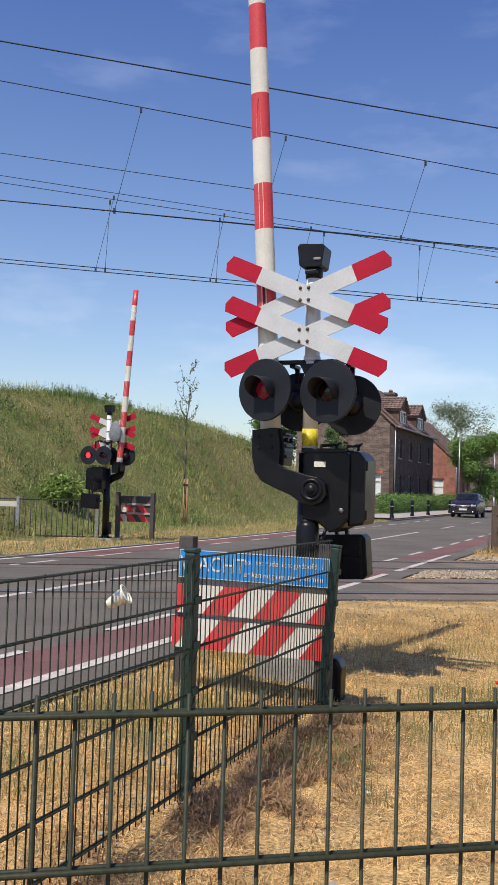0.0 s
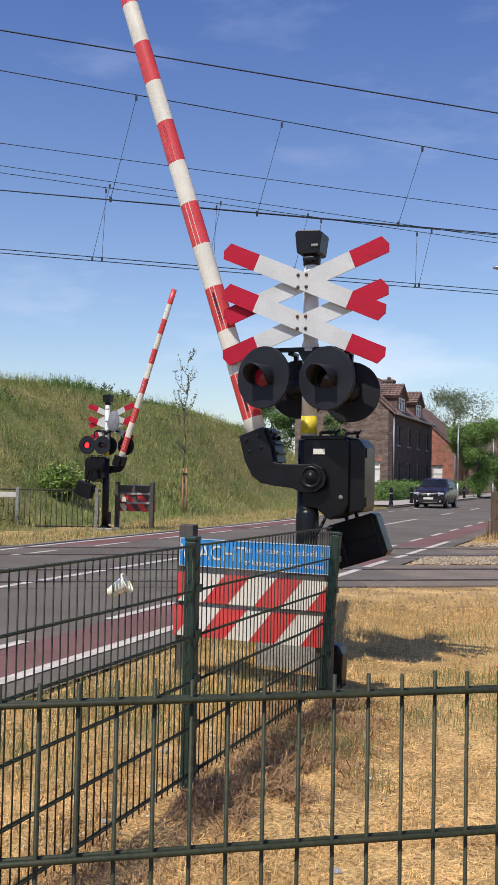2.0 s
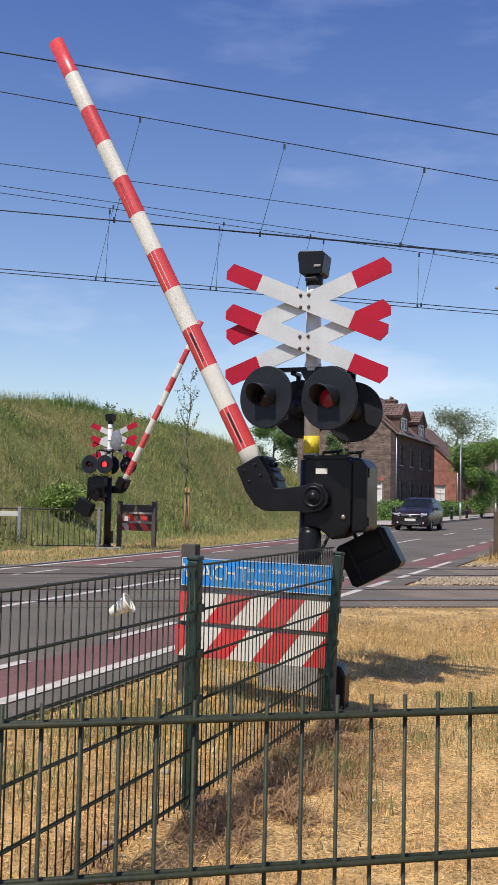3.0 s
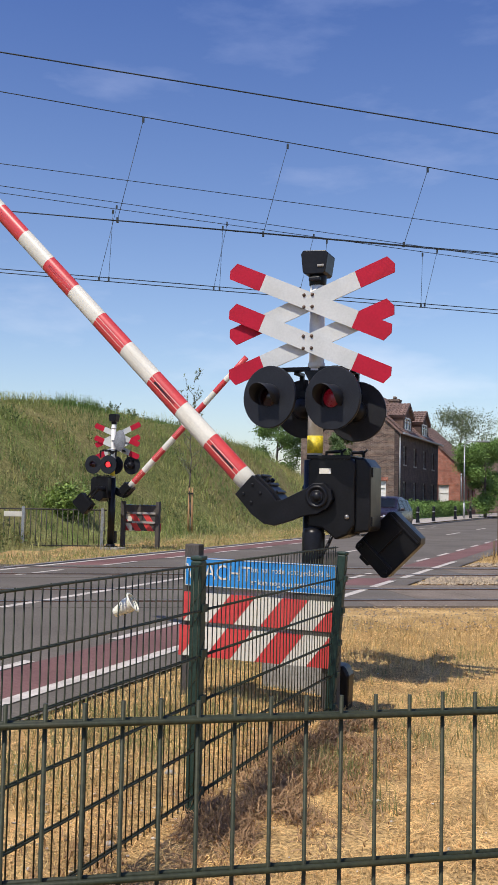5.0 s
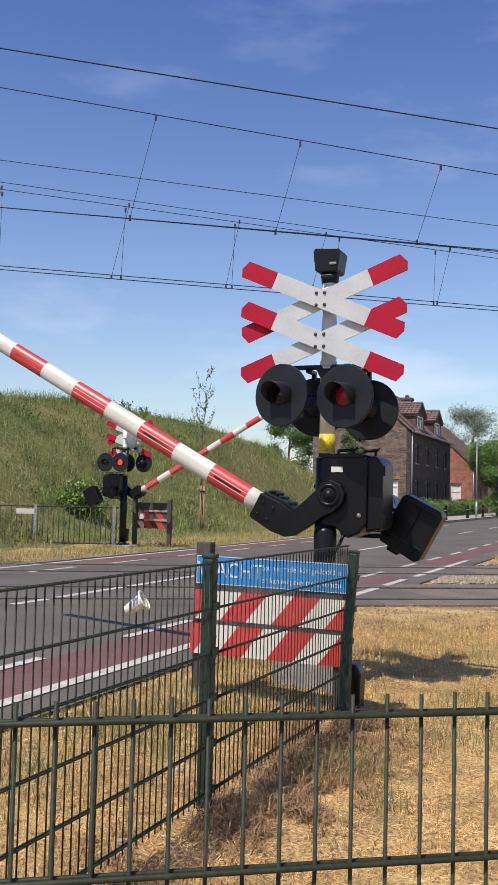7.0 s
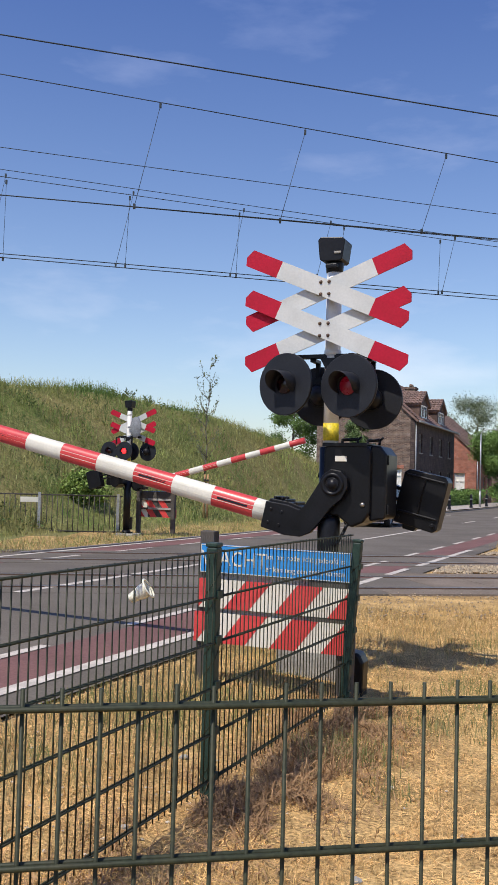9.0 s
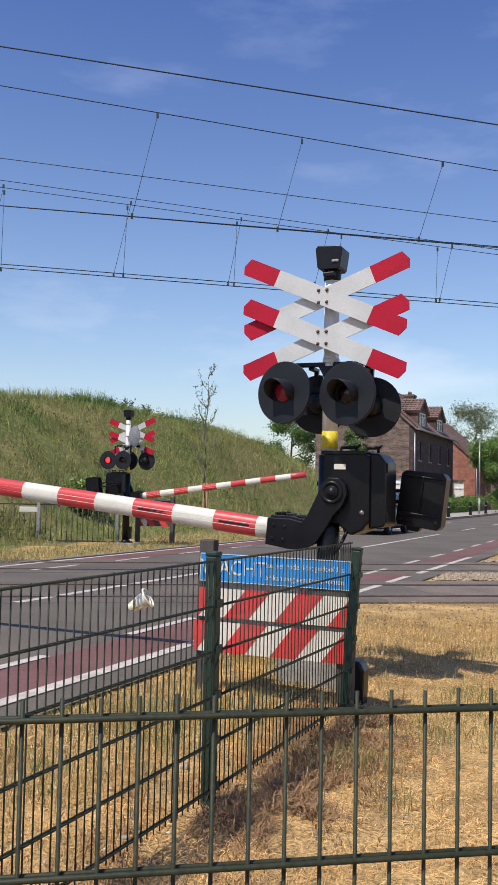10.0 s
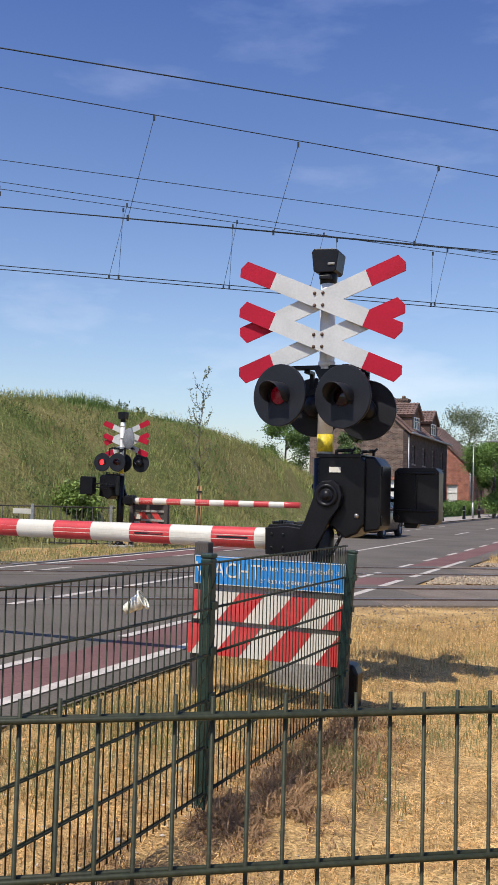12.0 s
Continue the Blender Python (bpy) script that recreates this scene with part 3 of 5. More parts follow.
    # the moving arm, about its hub: boom lies along -x when closed
    arm_bm = bmesh.new()
    outline = [(0.115, 0.0), (0.09, -0.09), (0.03, -0.17), (-0.03, -0.30), (-0.08, -0.39), (-0.15, -0.44), (-0.27, -0.46), (-0.47, -0.45), (-0.475, -0.25), (-0.30, -0.235), (-0.2, -0.245), (-0.17, -0.2), (-0.105, -0.02), (-0.09, 0.05), (-0.04, 0.105), (0.04, 0.11), (0.095, 0.07)]
    prism(arm_bm, outline, -0.05, 0.0)
    prism(arm_bm, [(-0.2, -0.41), (-0.47, -0.43), (-0.475, -0.255), (-0.28, -0.235), (-0.2, -0.25)], 0.19, 0.23)
    box(arm_bm, (-0.36, 0.09, -0.44), (0.22, 0.19, 0.02))
    box(arm_bm, (-0.28, 0.09, -0.35), (0.03, 0.19, 0.17))
    prism(arm_bm, [(-0.475, -0.255), (-0.465, -0.228), (-0.30, -0.215), (-0.19, -0.228), (-0.20, -0.25)], 0.0, 0.20)
    for x in (-0.43, -0.34, -0.26):
        box(arm_bm, (x, 0.10, -0.213), (0.022, 0.19, 0.022))
    for y in (0.05, 0.15):
        rod(arm_bm, (-0.385, y, -0.225), (-0.385, y, -0.195), 0.018, 0.018, 8)
    rod(arm_bm, (0, -0.065, 0), (0, 0.72, 0), 0.05, 0.05, 20)
    for dx, dz in ((-0.42, -0.3), (-0.42, -0.4), (-0.33, -0.3), (-0.33, -0.4)):
        rod(arm_bm, (dx, -0.06, dz), (dx, -0.05, dz), 0.014, 0.014, 8)
    arm = part("barrier_arm", arm_bm, BLACK_PAINT, s, "black cranked barrier arm", 0.008, Matrix.Translation((0.033, -0.10, 1.474)))
    bm = bmesh.new()
    lathe(bm, [(0.085, 0.0), (0.085, 0.012), (0.065, 0.016), (0.06, 0.006), (0.04, 0.006), (0.036, 0.024), (0, 0.03)], Matrix.Translation((0, -0.05, 0)) @ Matrix.Rotation(radians(90), 4, "X"), 28)
    part("hub", bm, BLACK_PAINT, arm, "black hub cap")
    # boom: tapered tube with red and white bands
    bm = bmesh.new()
    seg, x0, zc = 20, 0.33, -0.336
    edges = [x0, 0.58] + [0.58 + stripe * k for k in range(1, 12)]
    total = edges[-1]
    rings = []
    for i, x in enumerate(edges):
        f = (x - x0) / (total - x0)
        ry, rz = 0.06 - 0.01 * f, 0.081 - 0.013 * f
        rings.append([bm.verts.new((-x, 0.05 + ry * math.cos(2 * math.pi * k / seg), zc + rz * math.sin(2 * math.pi * k / seg))) for k in range(seg)])
    for i, (a, b) in enumerate(zip(rings, rings[1:])):
        for k in range(seg):
            f = bm.faces.new((a[k], a[(k + 1) % seg], b[(k + 1) % seg], b[k]))
            f.smooth, f.material_index = True, (i % 2)
    bm.faces.new(rings[0])
    f = bm.faces.new(rings[-1])
    f.material_index = 1
    bmesh.ops.recalc_face_normals(bm, faces=bm.faces)
    boom = part("boom", bm, [WHITE_SHEET, RED_SHEET], arm, "red and white banded barrier boom")
    # thin white seams and dark slots along the boom
    bm = bmesh.new()
    for side in (-1, 1):
        for dz, h in ((0.017, 0.004), (-0.017, 0.004)):
            y0, y1 = 0.05 + side * 0.0585, 0.05 + side * 0.0455
            prev = None
            for x, y in ((0.5, y0), (total - 0.02, y1)):
                cur = [bm.verts.new((-x, y + side * e, zc + dz + k)) for e, k in ((0, -h / 2), (0.001, -h / 2), (0.001, h / 2), (0, h / 2))]
                if prev:
                    for i in range(4):
                        bm.faces.new((prev[i], prev[(i + 1) % 4], cur[(i + 1) % 4], cur[i]))
                prev = cur
    bmesh.ops.recalc_face_normals(bm, faces=bm.faces)
    part("seam", bm, WHITE_SHEET, arm, "thin white seams along the boom")
    for k in (0, 2, 6, 8):
        bm = bmesh.new()
        x = 0.58 + stripe * (k + 0.5)
        f = (x - x0) / (total - x0)
        y = 0.05 - (0.0585 - 0.012 * f)
        box(bm, (-x, y, zc), (stripe * 0.72, 0.004, 0.016))
        part("slot", bm, BLACK_MATT, arm, "dark slot in a red band")
    # counterweight on the far side of the housing
    bm = bmesh.new()
    prism(bm, [(0.36, -0.195), (0.67, -0.205), (0.70, -0.175), (0.70, 0.20), (0.67, 0.235), (0.38, 0.23), (0.35, 0.20), (0.345, -0.165)], 0.58, 0.76)
    for z in (-0.10, 0.19):
        box(bm, (0.525, 0.575, z), (0.31, 0.025, 0.018))
    box(bm, (0.525, 0.572, 0.05), (0.012, 0.02, 0.29))
    prism(bm, [(0.43, -0.235), (0.52, -0.235), (0.54, -0.195), (0.42, -0.195)], 0.62, 0.72)
    for z in (-0.025, 0.06):
        box(bm, (0.15, 0.67, z), (0.42, 0.05, 0.028))
    for x, z in ((0.38, -0.15), (0.66, -0.15)):
        rod(bm, (x, 0.56, z), (x, 0.59, z), 0.018, 0.018, 8)
    part("counterweight", bm, BLACK_PAINT, arm, "black counterweight block", 0.012)
    return s, arm


NEAR_SIGNAL, NEAR_ARM = signal(pose(0.48, 7.2, 0.0, 0, 0, -21.3), 0.359, LENS_DIM, "double-cross level crossing signal with lamps and barrier", 0.3,
                                  ((-0.285, -0.33, 2.195, -14), (0.195, -0.33, 2.178, -14), (0.24, 0.16, 2.125, 180), (-0.185, 0.2, 2.155, 192)))
FAR_SIGNAL, FAR_ARM = signal(pose(-3.54, 23.7, 0.14, 0, 0, 158.7), 0.378, LENS_LIT, "double-cross level crossing signal with barrier before the bank", 0.05,
                                ((-0.46, -0.2, 2.07, 0), (0.02, -0.2, 2.07, 0), (0.40, 0.2, 2.07, 180), (-0.035, 0.22, 2.07, 180)), 0.1)


PLATE_GREY = mat("dull grey painted metal", (0.20, 0.215, 0.23), (0.155, 0.165, 0.18), 6, 0.7, 0.0005)
bm = bmesh.new()
lathe(bm, [(0, -0.01), (0.2, -0.01), (0.21, 0.0), (0.2, 0.01), (0, 0.01)], Matrix.Translation((-0.27, 0.1, 2.66)) @ Matrix.Rotation(radians(90), 4, "X") @ Matrix.Diagonal((0.75, 1.25, 1, 1)), 28)
box(bm, (-0.13, 0.09, 2.66), (0.16, 0.03, 0.04))
part("round_plate", bm, PLATE_GREY, FAR_SIGNAL, "grey back of a round plate")


# ---- warning boards ----
def warning_board(m, label):
    t = thing("warning_board", m, label, "warning sign", "warning boards")
    w = 1.0
    for x in (-w / 2 + 0.03, w / 2 - 0.03):
        bm = bmesh.new()
        box(bm, (x, 0.06, 0.53), (0.1, 0.09, 1.22))
        part("post", bm, WOOD_DARK, t, "dark square post", 0.008)
    for z, h in ((0.855, 0.05), (0.636, 0.05)):
        bm = bmesh.new()
        box(bm, (-0.12, 0.03, z), (0.7, 0.025, h))
        part("rail", bm, RAIL_GREY, t, "pale grey rail between the boards", 0.003)
        # darker block filling the gap right of each rail
        bm = bmesh.new()
        box(bm, (0.355, 0.02, z), (0.24, 0.04, h - 0.006))
        part("bracket", bm, WOOD_DARK, t, "dark block to the right of the rail", 0.003)
    bm = bmesh.new()
    box(bm, (0, 0, 0.966), (w, 0.012, 0.182))
    panel = part("text_panel", bm, BLUE_SHEET, t, "blue panel with white letters", 0.002)
    bm = bmesh.new()
    for z in (0.879, 1.053):
        box(bm, (0, -0.0075, z), (w, 0.003, 0.004))
    for x in (-w / 2 + 0.002, w / 2 - 0.002):
        box(bm, (x, -0.0075, 0.966), (0.004, 0.003, 0.168))
    part("border", bm, WHITE_SHEET, panel)
    bm = bmesh.new()
    box(bm, (0, 0.022, 0.966), (w - 0.03, 0.03, 0.17))
    part("panel_back", bm, WOOD_DARK, panel, "dark beam behind the panel", 0.004)
    for body, x0, z0, size, width in (("WACHT", -0.495, 0.925, 0.135, 0.45), ("tot het rode licht gedoofd is", -0.055, 0.985, 0.05, 0.515), ("er kan nog een trein komen", -0.055, 0.908, 0.05, 0.515)):
        cu = bpy.data.curves.new("word", "FONT")
        cu.body, cu.size, cu.extrude = body, size, 0.001
        tmp = new("word", cu)
        dg = bpy.context.evaluated_depsgraph_get()
        me = bpy.data.meshes.new_from_object(tmp.evaluated_get(dg))
        sx = width / max(tmp.dimensions.x, 0.01)
        bpy.data.objects.remove(tmp)
        me.materials.clear()
        me.materials.append(WHITE_SHEET)
        ob = new("word" if size > 0.1 else "text_line", me)
        ob.parent = panel
        ob.matrix_basis = Matrix.Translation((x0, -0.008, z0)) @ Matrix.Rotation(radians(90), 4, "X") @ Matrix.Diagonal((sx, 1, 1, 1))
    for zc, h, dx, first, step in ((0.742, 0.185, -0.006, -0.322, 0.345), (0.524, 0.192, -0.028, -0.318, 0.336)):
        tilt, p = 0.145, 0.170
        bm = bmesh.new()
        box(bm, (dx, 0, zc), (w, 0.01, h))
        brd = part("striped_board", bm, WHITE_SHEET, t, "board with slanting red and white stripes")
        bm = bmesh.new()
        box(bm, (dx - 0.06, 0.0085, zc), (w - 0.34, 0.006, h - 0.01))
        part("backing", bm, WOOD_DARK, brd, "dark backing")
        for k in range(-1, 3):
            x = first + step * k
            poly = [(x, -h / 2), (x + p, -h / 2), (x + p + tilt, h / 2), (x + tilt, h / 2)]
            # clip to the board's ends
            for side, lim in ((1, -w / 2), (-1, w / 2)):
                out = []
                for a, b in zip(poly, poly[1:] + poly[:1]):
                    ia, ib = side * (a[0] - lim) >= 0, side * (b[0] - lim) >= 0
                    if ia:
                        out.append(a)
                    if ia != ib:
                        f = (lim - a[0]) / (b[0] - a[0])
                        out.append((lim, a[1] + f * (b[1] - a[1])))
                poly = out
                if len(poly) < 3:
                    break
            if len(poly) > 2:
                bm = bmesh.new()
                prism(bm, [(q[0] + dx, q[1] + zc) for q in poly], -0.0065, 0.0135)
                part("stripe", bm, RED_SHEET, brd)
    return t


RAIL_GREY = mat("weathered grey rail", (0.33, 0.31, 0.29), (0.25, 0.235, 0.22), 5, 0.7, 0.001)
SIGN = warning_board(pose(0.026, 6.38, -0.065, 0, 0.8, -19) @ Matrix.Scale(1.045, 4), "blue warning board over red and white striped boards, behind the fence")
copy_thing(SIGN, pose(-2.83, 24.3, 0.13, 0, 0, 158.7))["label"] = "warning board on dark posts, seen from the back"


# ---- fences ----
def wire_panel(m, length, label, start=0.0, r=0.003, name="wire_fence", tip=1.187):
    f = thing(name, m, label, "fence", "wire mesh fences")
    bm = bmesh.new()
    rod(bm, (0, 0, 0.13), (0, 0, tip), r, r, 8)
    me = mesh_of(bm, "bar", GREEN_STEEL)
    n = int(length / 0.05)
    pieces("bar", me, [Matrix.Translation((start + 0.05 * k + 0.025, random.uniform(-0.0008, 0.0008), random.uniform(-0.002, 0.002))) for k in range(n)], f)
    bm = bmesh.new()
    rod(bm, (start, 0, 0), (start + n * 0.05, 0, 0), 0.0042, 0.0042, 8)
    me = mesh_of(bm, "cross_wire", GREEN_STEEL)
    pieces("cross_wire", me, [Matrix.Translation((0, dy, 0.16 + 0.2 * k)) for k in range(6) for dy in (-0.007, 0.007)], f)
    return f


def fence_post(m, label, top=1.18):
    p = thing("fence_post", m, label, "fence post", "fence posts")
    bm = bmesh.new()
    box(bm, (0, 0, top / 2 - 0.1), (0.06, 0.055, top + 0.18))
    part("shaft", bm, GREEN_POST, p, bevel=0.008)
    bm = bmesh.new()
    box(bm, (0, 0, top), (0.064, 0.059, 0.02))
    part("cap", bm, GREEN_POST, p, "dark green cap", 0.006)
    for ph in (0.0, 2.1):
        bm = bmesh.new()
        prev = None
        for i in range(61):
            a = ph + i * 0.42
            k = min(1.28, 1 / max(abs(math.cos(a)), abs(math.sin(a))))
            c = Vector((0.031 * k * math.cos(a), 0.0285 * k * math.sin(a), 0.05 + (top - 0.1) * i / 60))
            if prev:
                rod(bm, prev, c, 0.002, 0.002, 5)
            prev = c
        part("binding_wire", bm, GREEN_STEEL, p, "thin wire wound round the post")
    bm = bmesh.new()
    box(bm, (0, 0, 0), (0.05, 0.012, 0.035))
    pieces("clip", mesh_of(bm, "clip", GREEN_POST), [Matrix.Translation((0.0, -0.032, 0.16 + 0.2 * k)) for k in range(5)], p)
    return p


# roadside fence, along the road
A0 = Vector((-0.22, 4.32, 0))
FD = Vector((0.372, 0.928, 0)).normalized()
FAZ = math.degrees(math.atan2(FD.y, FD.x))
wire_panel(pose(A0.x, A0.y, -0.01, 0, 0, FAZ), 2.0, "dark green wire mesh fence panel between two posts", 0.03, tip=1.166)
wire_panel(pose(A0.x, A0.y, -0.01, 0, 0, FAZ), 2.45, "dark green wire mesh fence panel along the road", -2.48, tip=1.166)
fence_post(pose(A0.x - 0.024, A0.y, 0.0, 0, 0, FAZ), "dark green steel fence post, upright")
B0 = A0 + FD * 1.95
fence_post(pose(B0.x - 0.015, B0.y, 0.0, 0, 4.0, 0) @ pose(0, 0, 0, 0, 0, FAZ), "dark green steel fence post, leaning a little", 1.12)
C0 = A0 - FD * 2.52
fence_post(pose(C0.x, C0.y, 0.0, 0, 0, FAZ), "dark green steel fence post at the panel's end")
# fence just before the camera
wire_panel(pose(0.0, 1.322, -0.005, 0, 0, 13.2), 3.9, "dark green wire mesh fence panel at the viewer's side", -1.999, 0.003)
for x in (-2.03, 1.92):
    fence_post(pose(0, 1.322, 0, 0, 0, 13.2) @ pose(x, 0, 0), "dark green steel fence post of the near panel")

# ---- brick and tile surfaces of the far houses ----
def brick_mat(name, c1, c2, mortar, w=0.22, h=0.065):
    m = bpy.data.materials.new(name)
    m.use_nodes = True
    n, l = m.node_tree.nodes, m.node_tree.links
    p = n["Principled BSDF"]
    p.inputs["Roughness"].default_value = 0.9
    co = n.new("ShaderNodeTexCoord")
    sep, com = n.new("ShaderNodeSeparateXYZ"), n.new("ShaderNodeCombineXYZ")
    add = n.new("ShaderNodeMath")
    add.operation = "ADD"
    l.new(co.outputs["Object"], sep.inputs[0])
    l.new(sep.outputs["X"], add.inputs[0])
    l.new(sep.outputs["Y"], add.inputs[1])
    l.new(add.outputs[0], com.inputs["X"])
    l.new(sep.outputs["Z"], com.inputs["Y"])
    b = n.new("ShaderNodeTexBrick")
    b.inputs["Color1"].default_value, b.inputs["Color2"].default_value, b.inputs["Mortar"].default_value = (*c1, 1), (*c2, 1), (*mortar, 1)
    b.inputs["Scale"].default_value, b.inputs["Mortar Size"].default_value = 1.0, 0.009
    b.inputs["Brick Width"].default_value, b.inputs["Row Height"].default_value = w, h
    l.new(com.outputs[0], b.inputs["Vector"])
    no = n.new("ShaderNodeTexNoise")
    no.inputs["Scale"].default_value, no.inputs["Detail"].default_value = 2.0, 8
    l.new(co.outputs["Object"], no.inputs["Vector"])
    mr = n.new("ShaderNodeMapRange")
    mr.inputs["From Min"].default_value, mr.inputs["From Max"].default_value = 0.3, 0.7
    mr.inputs["To Min"].default_value, mr.inputs["To Max"].default_value = 0.6, 1.4
    l.new(no.outputs["Fac"], mr.inputs["Value"])
    hv = n.new("ShaderNodeHueSaturation")
    l.new(b.outputs["Color"], hv.inputs["Color"])
    l.new(mr.outputs["Result"], hv.inputs["Value"])
    l.new(hv.outputs["Color"], p.inputs["Base Color"])
    bu = n.new("ShaderNodeBump")
    bu.inputs["Distance"].default_value = 0.006
    l.new(b.outputs["Fac"], bu.inputs["Height"])
    bu.invert = True
    l.new(bu.outputs["Normal"], p.inputs["Normal"])
    return m


# frames of the street front windows, darker than the white ones elsewhere
FRAME_DARK = mat("grey window paint", (0.22, 0.215, 0.20), (0.15, 0.145, 0.135), 5, 0.6)
# street front: darker copy of the gable brick, its shade put into the colour
SHADED_FRONT = brick_mat("brown brick front with shade in its colour", (0.075, 0.05, 0.042), (0.045, 0.03, 0.028), (0.09, 0.075, 0.065), 0.44, 0.13)
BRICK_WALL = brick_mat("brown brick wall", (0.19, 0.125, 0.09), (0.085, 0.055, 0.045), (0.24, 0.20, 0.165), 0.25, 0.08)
RED_WALL = brick_mat("red brick wall", (0.36, 0.12, 0.07), (0.28, 0.095, 0.06), (0.34, 0.21, 0.16))


# ---- houses ----
def window(parent, m, w, h, blind=False, frame_mat=None):
    bm = bmesh.new()
    t = 0.09
    lights = [(a, b, c, d) for a, b in ((t, w / 2 - 0.025), (w / 2 + 0.025, w - t)) for c, d in ((t, h * 0.64), (h * 0.68, h - t))]
    wall_with_holes(bm, w, h, 0.08, lights, lambda x, y, z: (x - w / 2, y - 0.04, z))
    win = part("window", bm, frame_mat or WHITE_PAINT, parent, "dark framed window" if frame_mat else "white framed window", m=m)
    bm = bmesh.new()
    box(bm, (0, 0.03, h / 2), (w - 0.02, 0.02, h - 0.02))
    part("pane", bm, WHITE_PAINT if blind else GLASS_DARK, win, "lowered white blind" if blind else "")
    bm = bmesh.new()
    box(bm, (0, -0.08, -0.04), (w + 0.16, 0.2, 0.08))
    part("sill", bm, CONCRETE, win)
    return win


def wall_with_holes(bm, length, height, thick, holes, at):
    """A wall along x from 0, z up, at(x, y, z) places it; holes are (x0, x1, z0, z1)."""
    xs = sorted({0, length, *[h[0] for h in holes], *[h[1] for h in holes]})
    zs = sorted({0, height, *[h[2] for h in holes], *[h[3] for h in holes]})
    for x0, x1 in zip(xs, xs[1:]):
        for z0, z1 in zip(zs, zs[1:]):
            cx, cz = (x0 + x1) / 2, (z0 + z1) / 2
            if any(h[0] < cx < h[1] and h[2] < cz < h[3] for h in holes):
                continue
            vs = [bm.verts.new(at(x, y, z)) for x, y, z in ((x0, 0, z0), (x1, 0, z0), (x1, 0, z1), (x0, 0, z1), (x0, thick, z0), (x1, thick, z0), (x1, thick, z1), (x0, thick, z1))]
            for q in ((0, 1, 2, 3), (5, 4, 7, 6), (0, 4, 5, 1), (3, 2, 6, 7), (0, 3, 7, 4), (1, 5, 6, 2)):
                bm.faces.new([vs[i] for i in q])
    bmesh.ops.remove_doubles(bm, verts=bm.verts[:], dist=0.0005)
    bmesh.ops.recalc_face_normals(bm, faces=bm.faces)


def tile_slope(parent, e0, e1, r0, r1, name="roof", step=0.30, rows=None):
    """Rows of overlapping tiles between an eave e0-e1 and a ridge r0-r1, each row a step."""
    e0, e1, r0, r1 = map(Vector, (e0, e1, r0, r1))
    up = ((r0 - e0) + (r1 - e1)) / 2
    n = max(3, int(up.length / step))
    nrm = (e1 - e0).cross(up).normalized()
    if nrm.z < 0:
        nrm = -nrm
    verts, faces = [], []
    for i in range(n):
        f0, f1 = i / n, (i + 1) / n
        a0, a1 = e0.lerp(r0, f0), e1.lerp(r1, f0)
        b0, b1 = e0.lerp(r0, f1), e1.lerp(r1, f1)
        cols = max(2, int((a1 - a0).length / 0.26))
        for c in range(cols):
            g0, g1 = c / cols, (c + 0.93) / cols
            q = [a0.lerp(a1, g0) + nrm * 0.05, a0.lerp(a1, g1) + nrm * 0.05, b0.lerp(b1, g1) + nrm * 0.015, b0.lerp(b1, g0) + nrm * 0.015]
            mid = (q[0] + q[1]) / 2 + nrm * 0.035
            mid2 = (q[2] + q[3]) / 2 + nrm * 0.035
            b = len(verts)
            low = [a0.lerp(a1, g0), a0.lerp(a1, g1)]
            verts += [tuple(p) for p in (q[0], mid, q[1], q[2], mid2, q[3], low[0], low[1])]
            faces += [(b, b + 1, b + 4, b + 5), (b + 1, b + 2, b + 3, b + 4), (b + 6, b + 7, b + 2, b + 1, b)]
    b = len(verts)
    verts += [tuple(p - nrm * 0.02) for p in (e0, e1, r1, r0)] + [tuple(p - nrm * 0.16) for p in (e0, e1, r1, r0)]
    faces += [(b, b + 1, b + 2, b + 3), (b + 7, b + 6, b + 5, b + 4), (b, b + 4, b + 5, b + 1), (b + 1, b + 5, b + 6, b + 2), (b + 2, b + 6, b + 7, b + 3), (b + 3, b + 7, b + 4, b)]
    ob = new(name, raw(name, verts, faces, ROOF_TILE))
    ob.parent = parent
    return ob


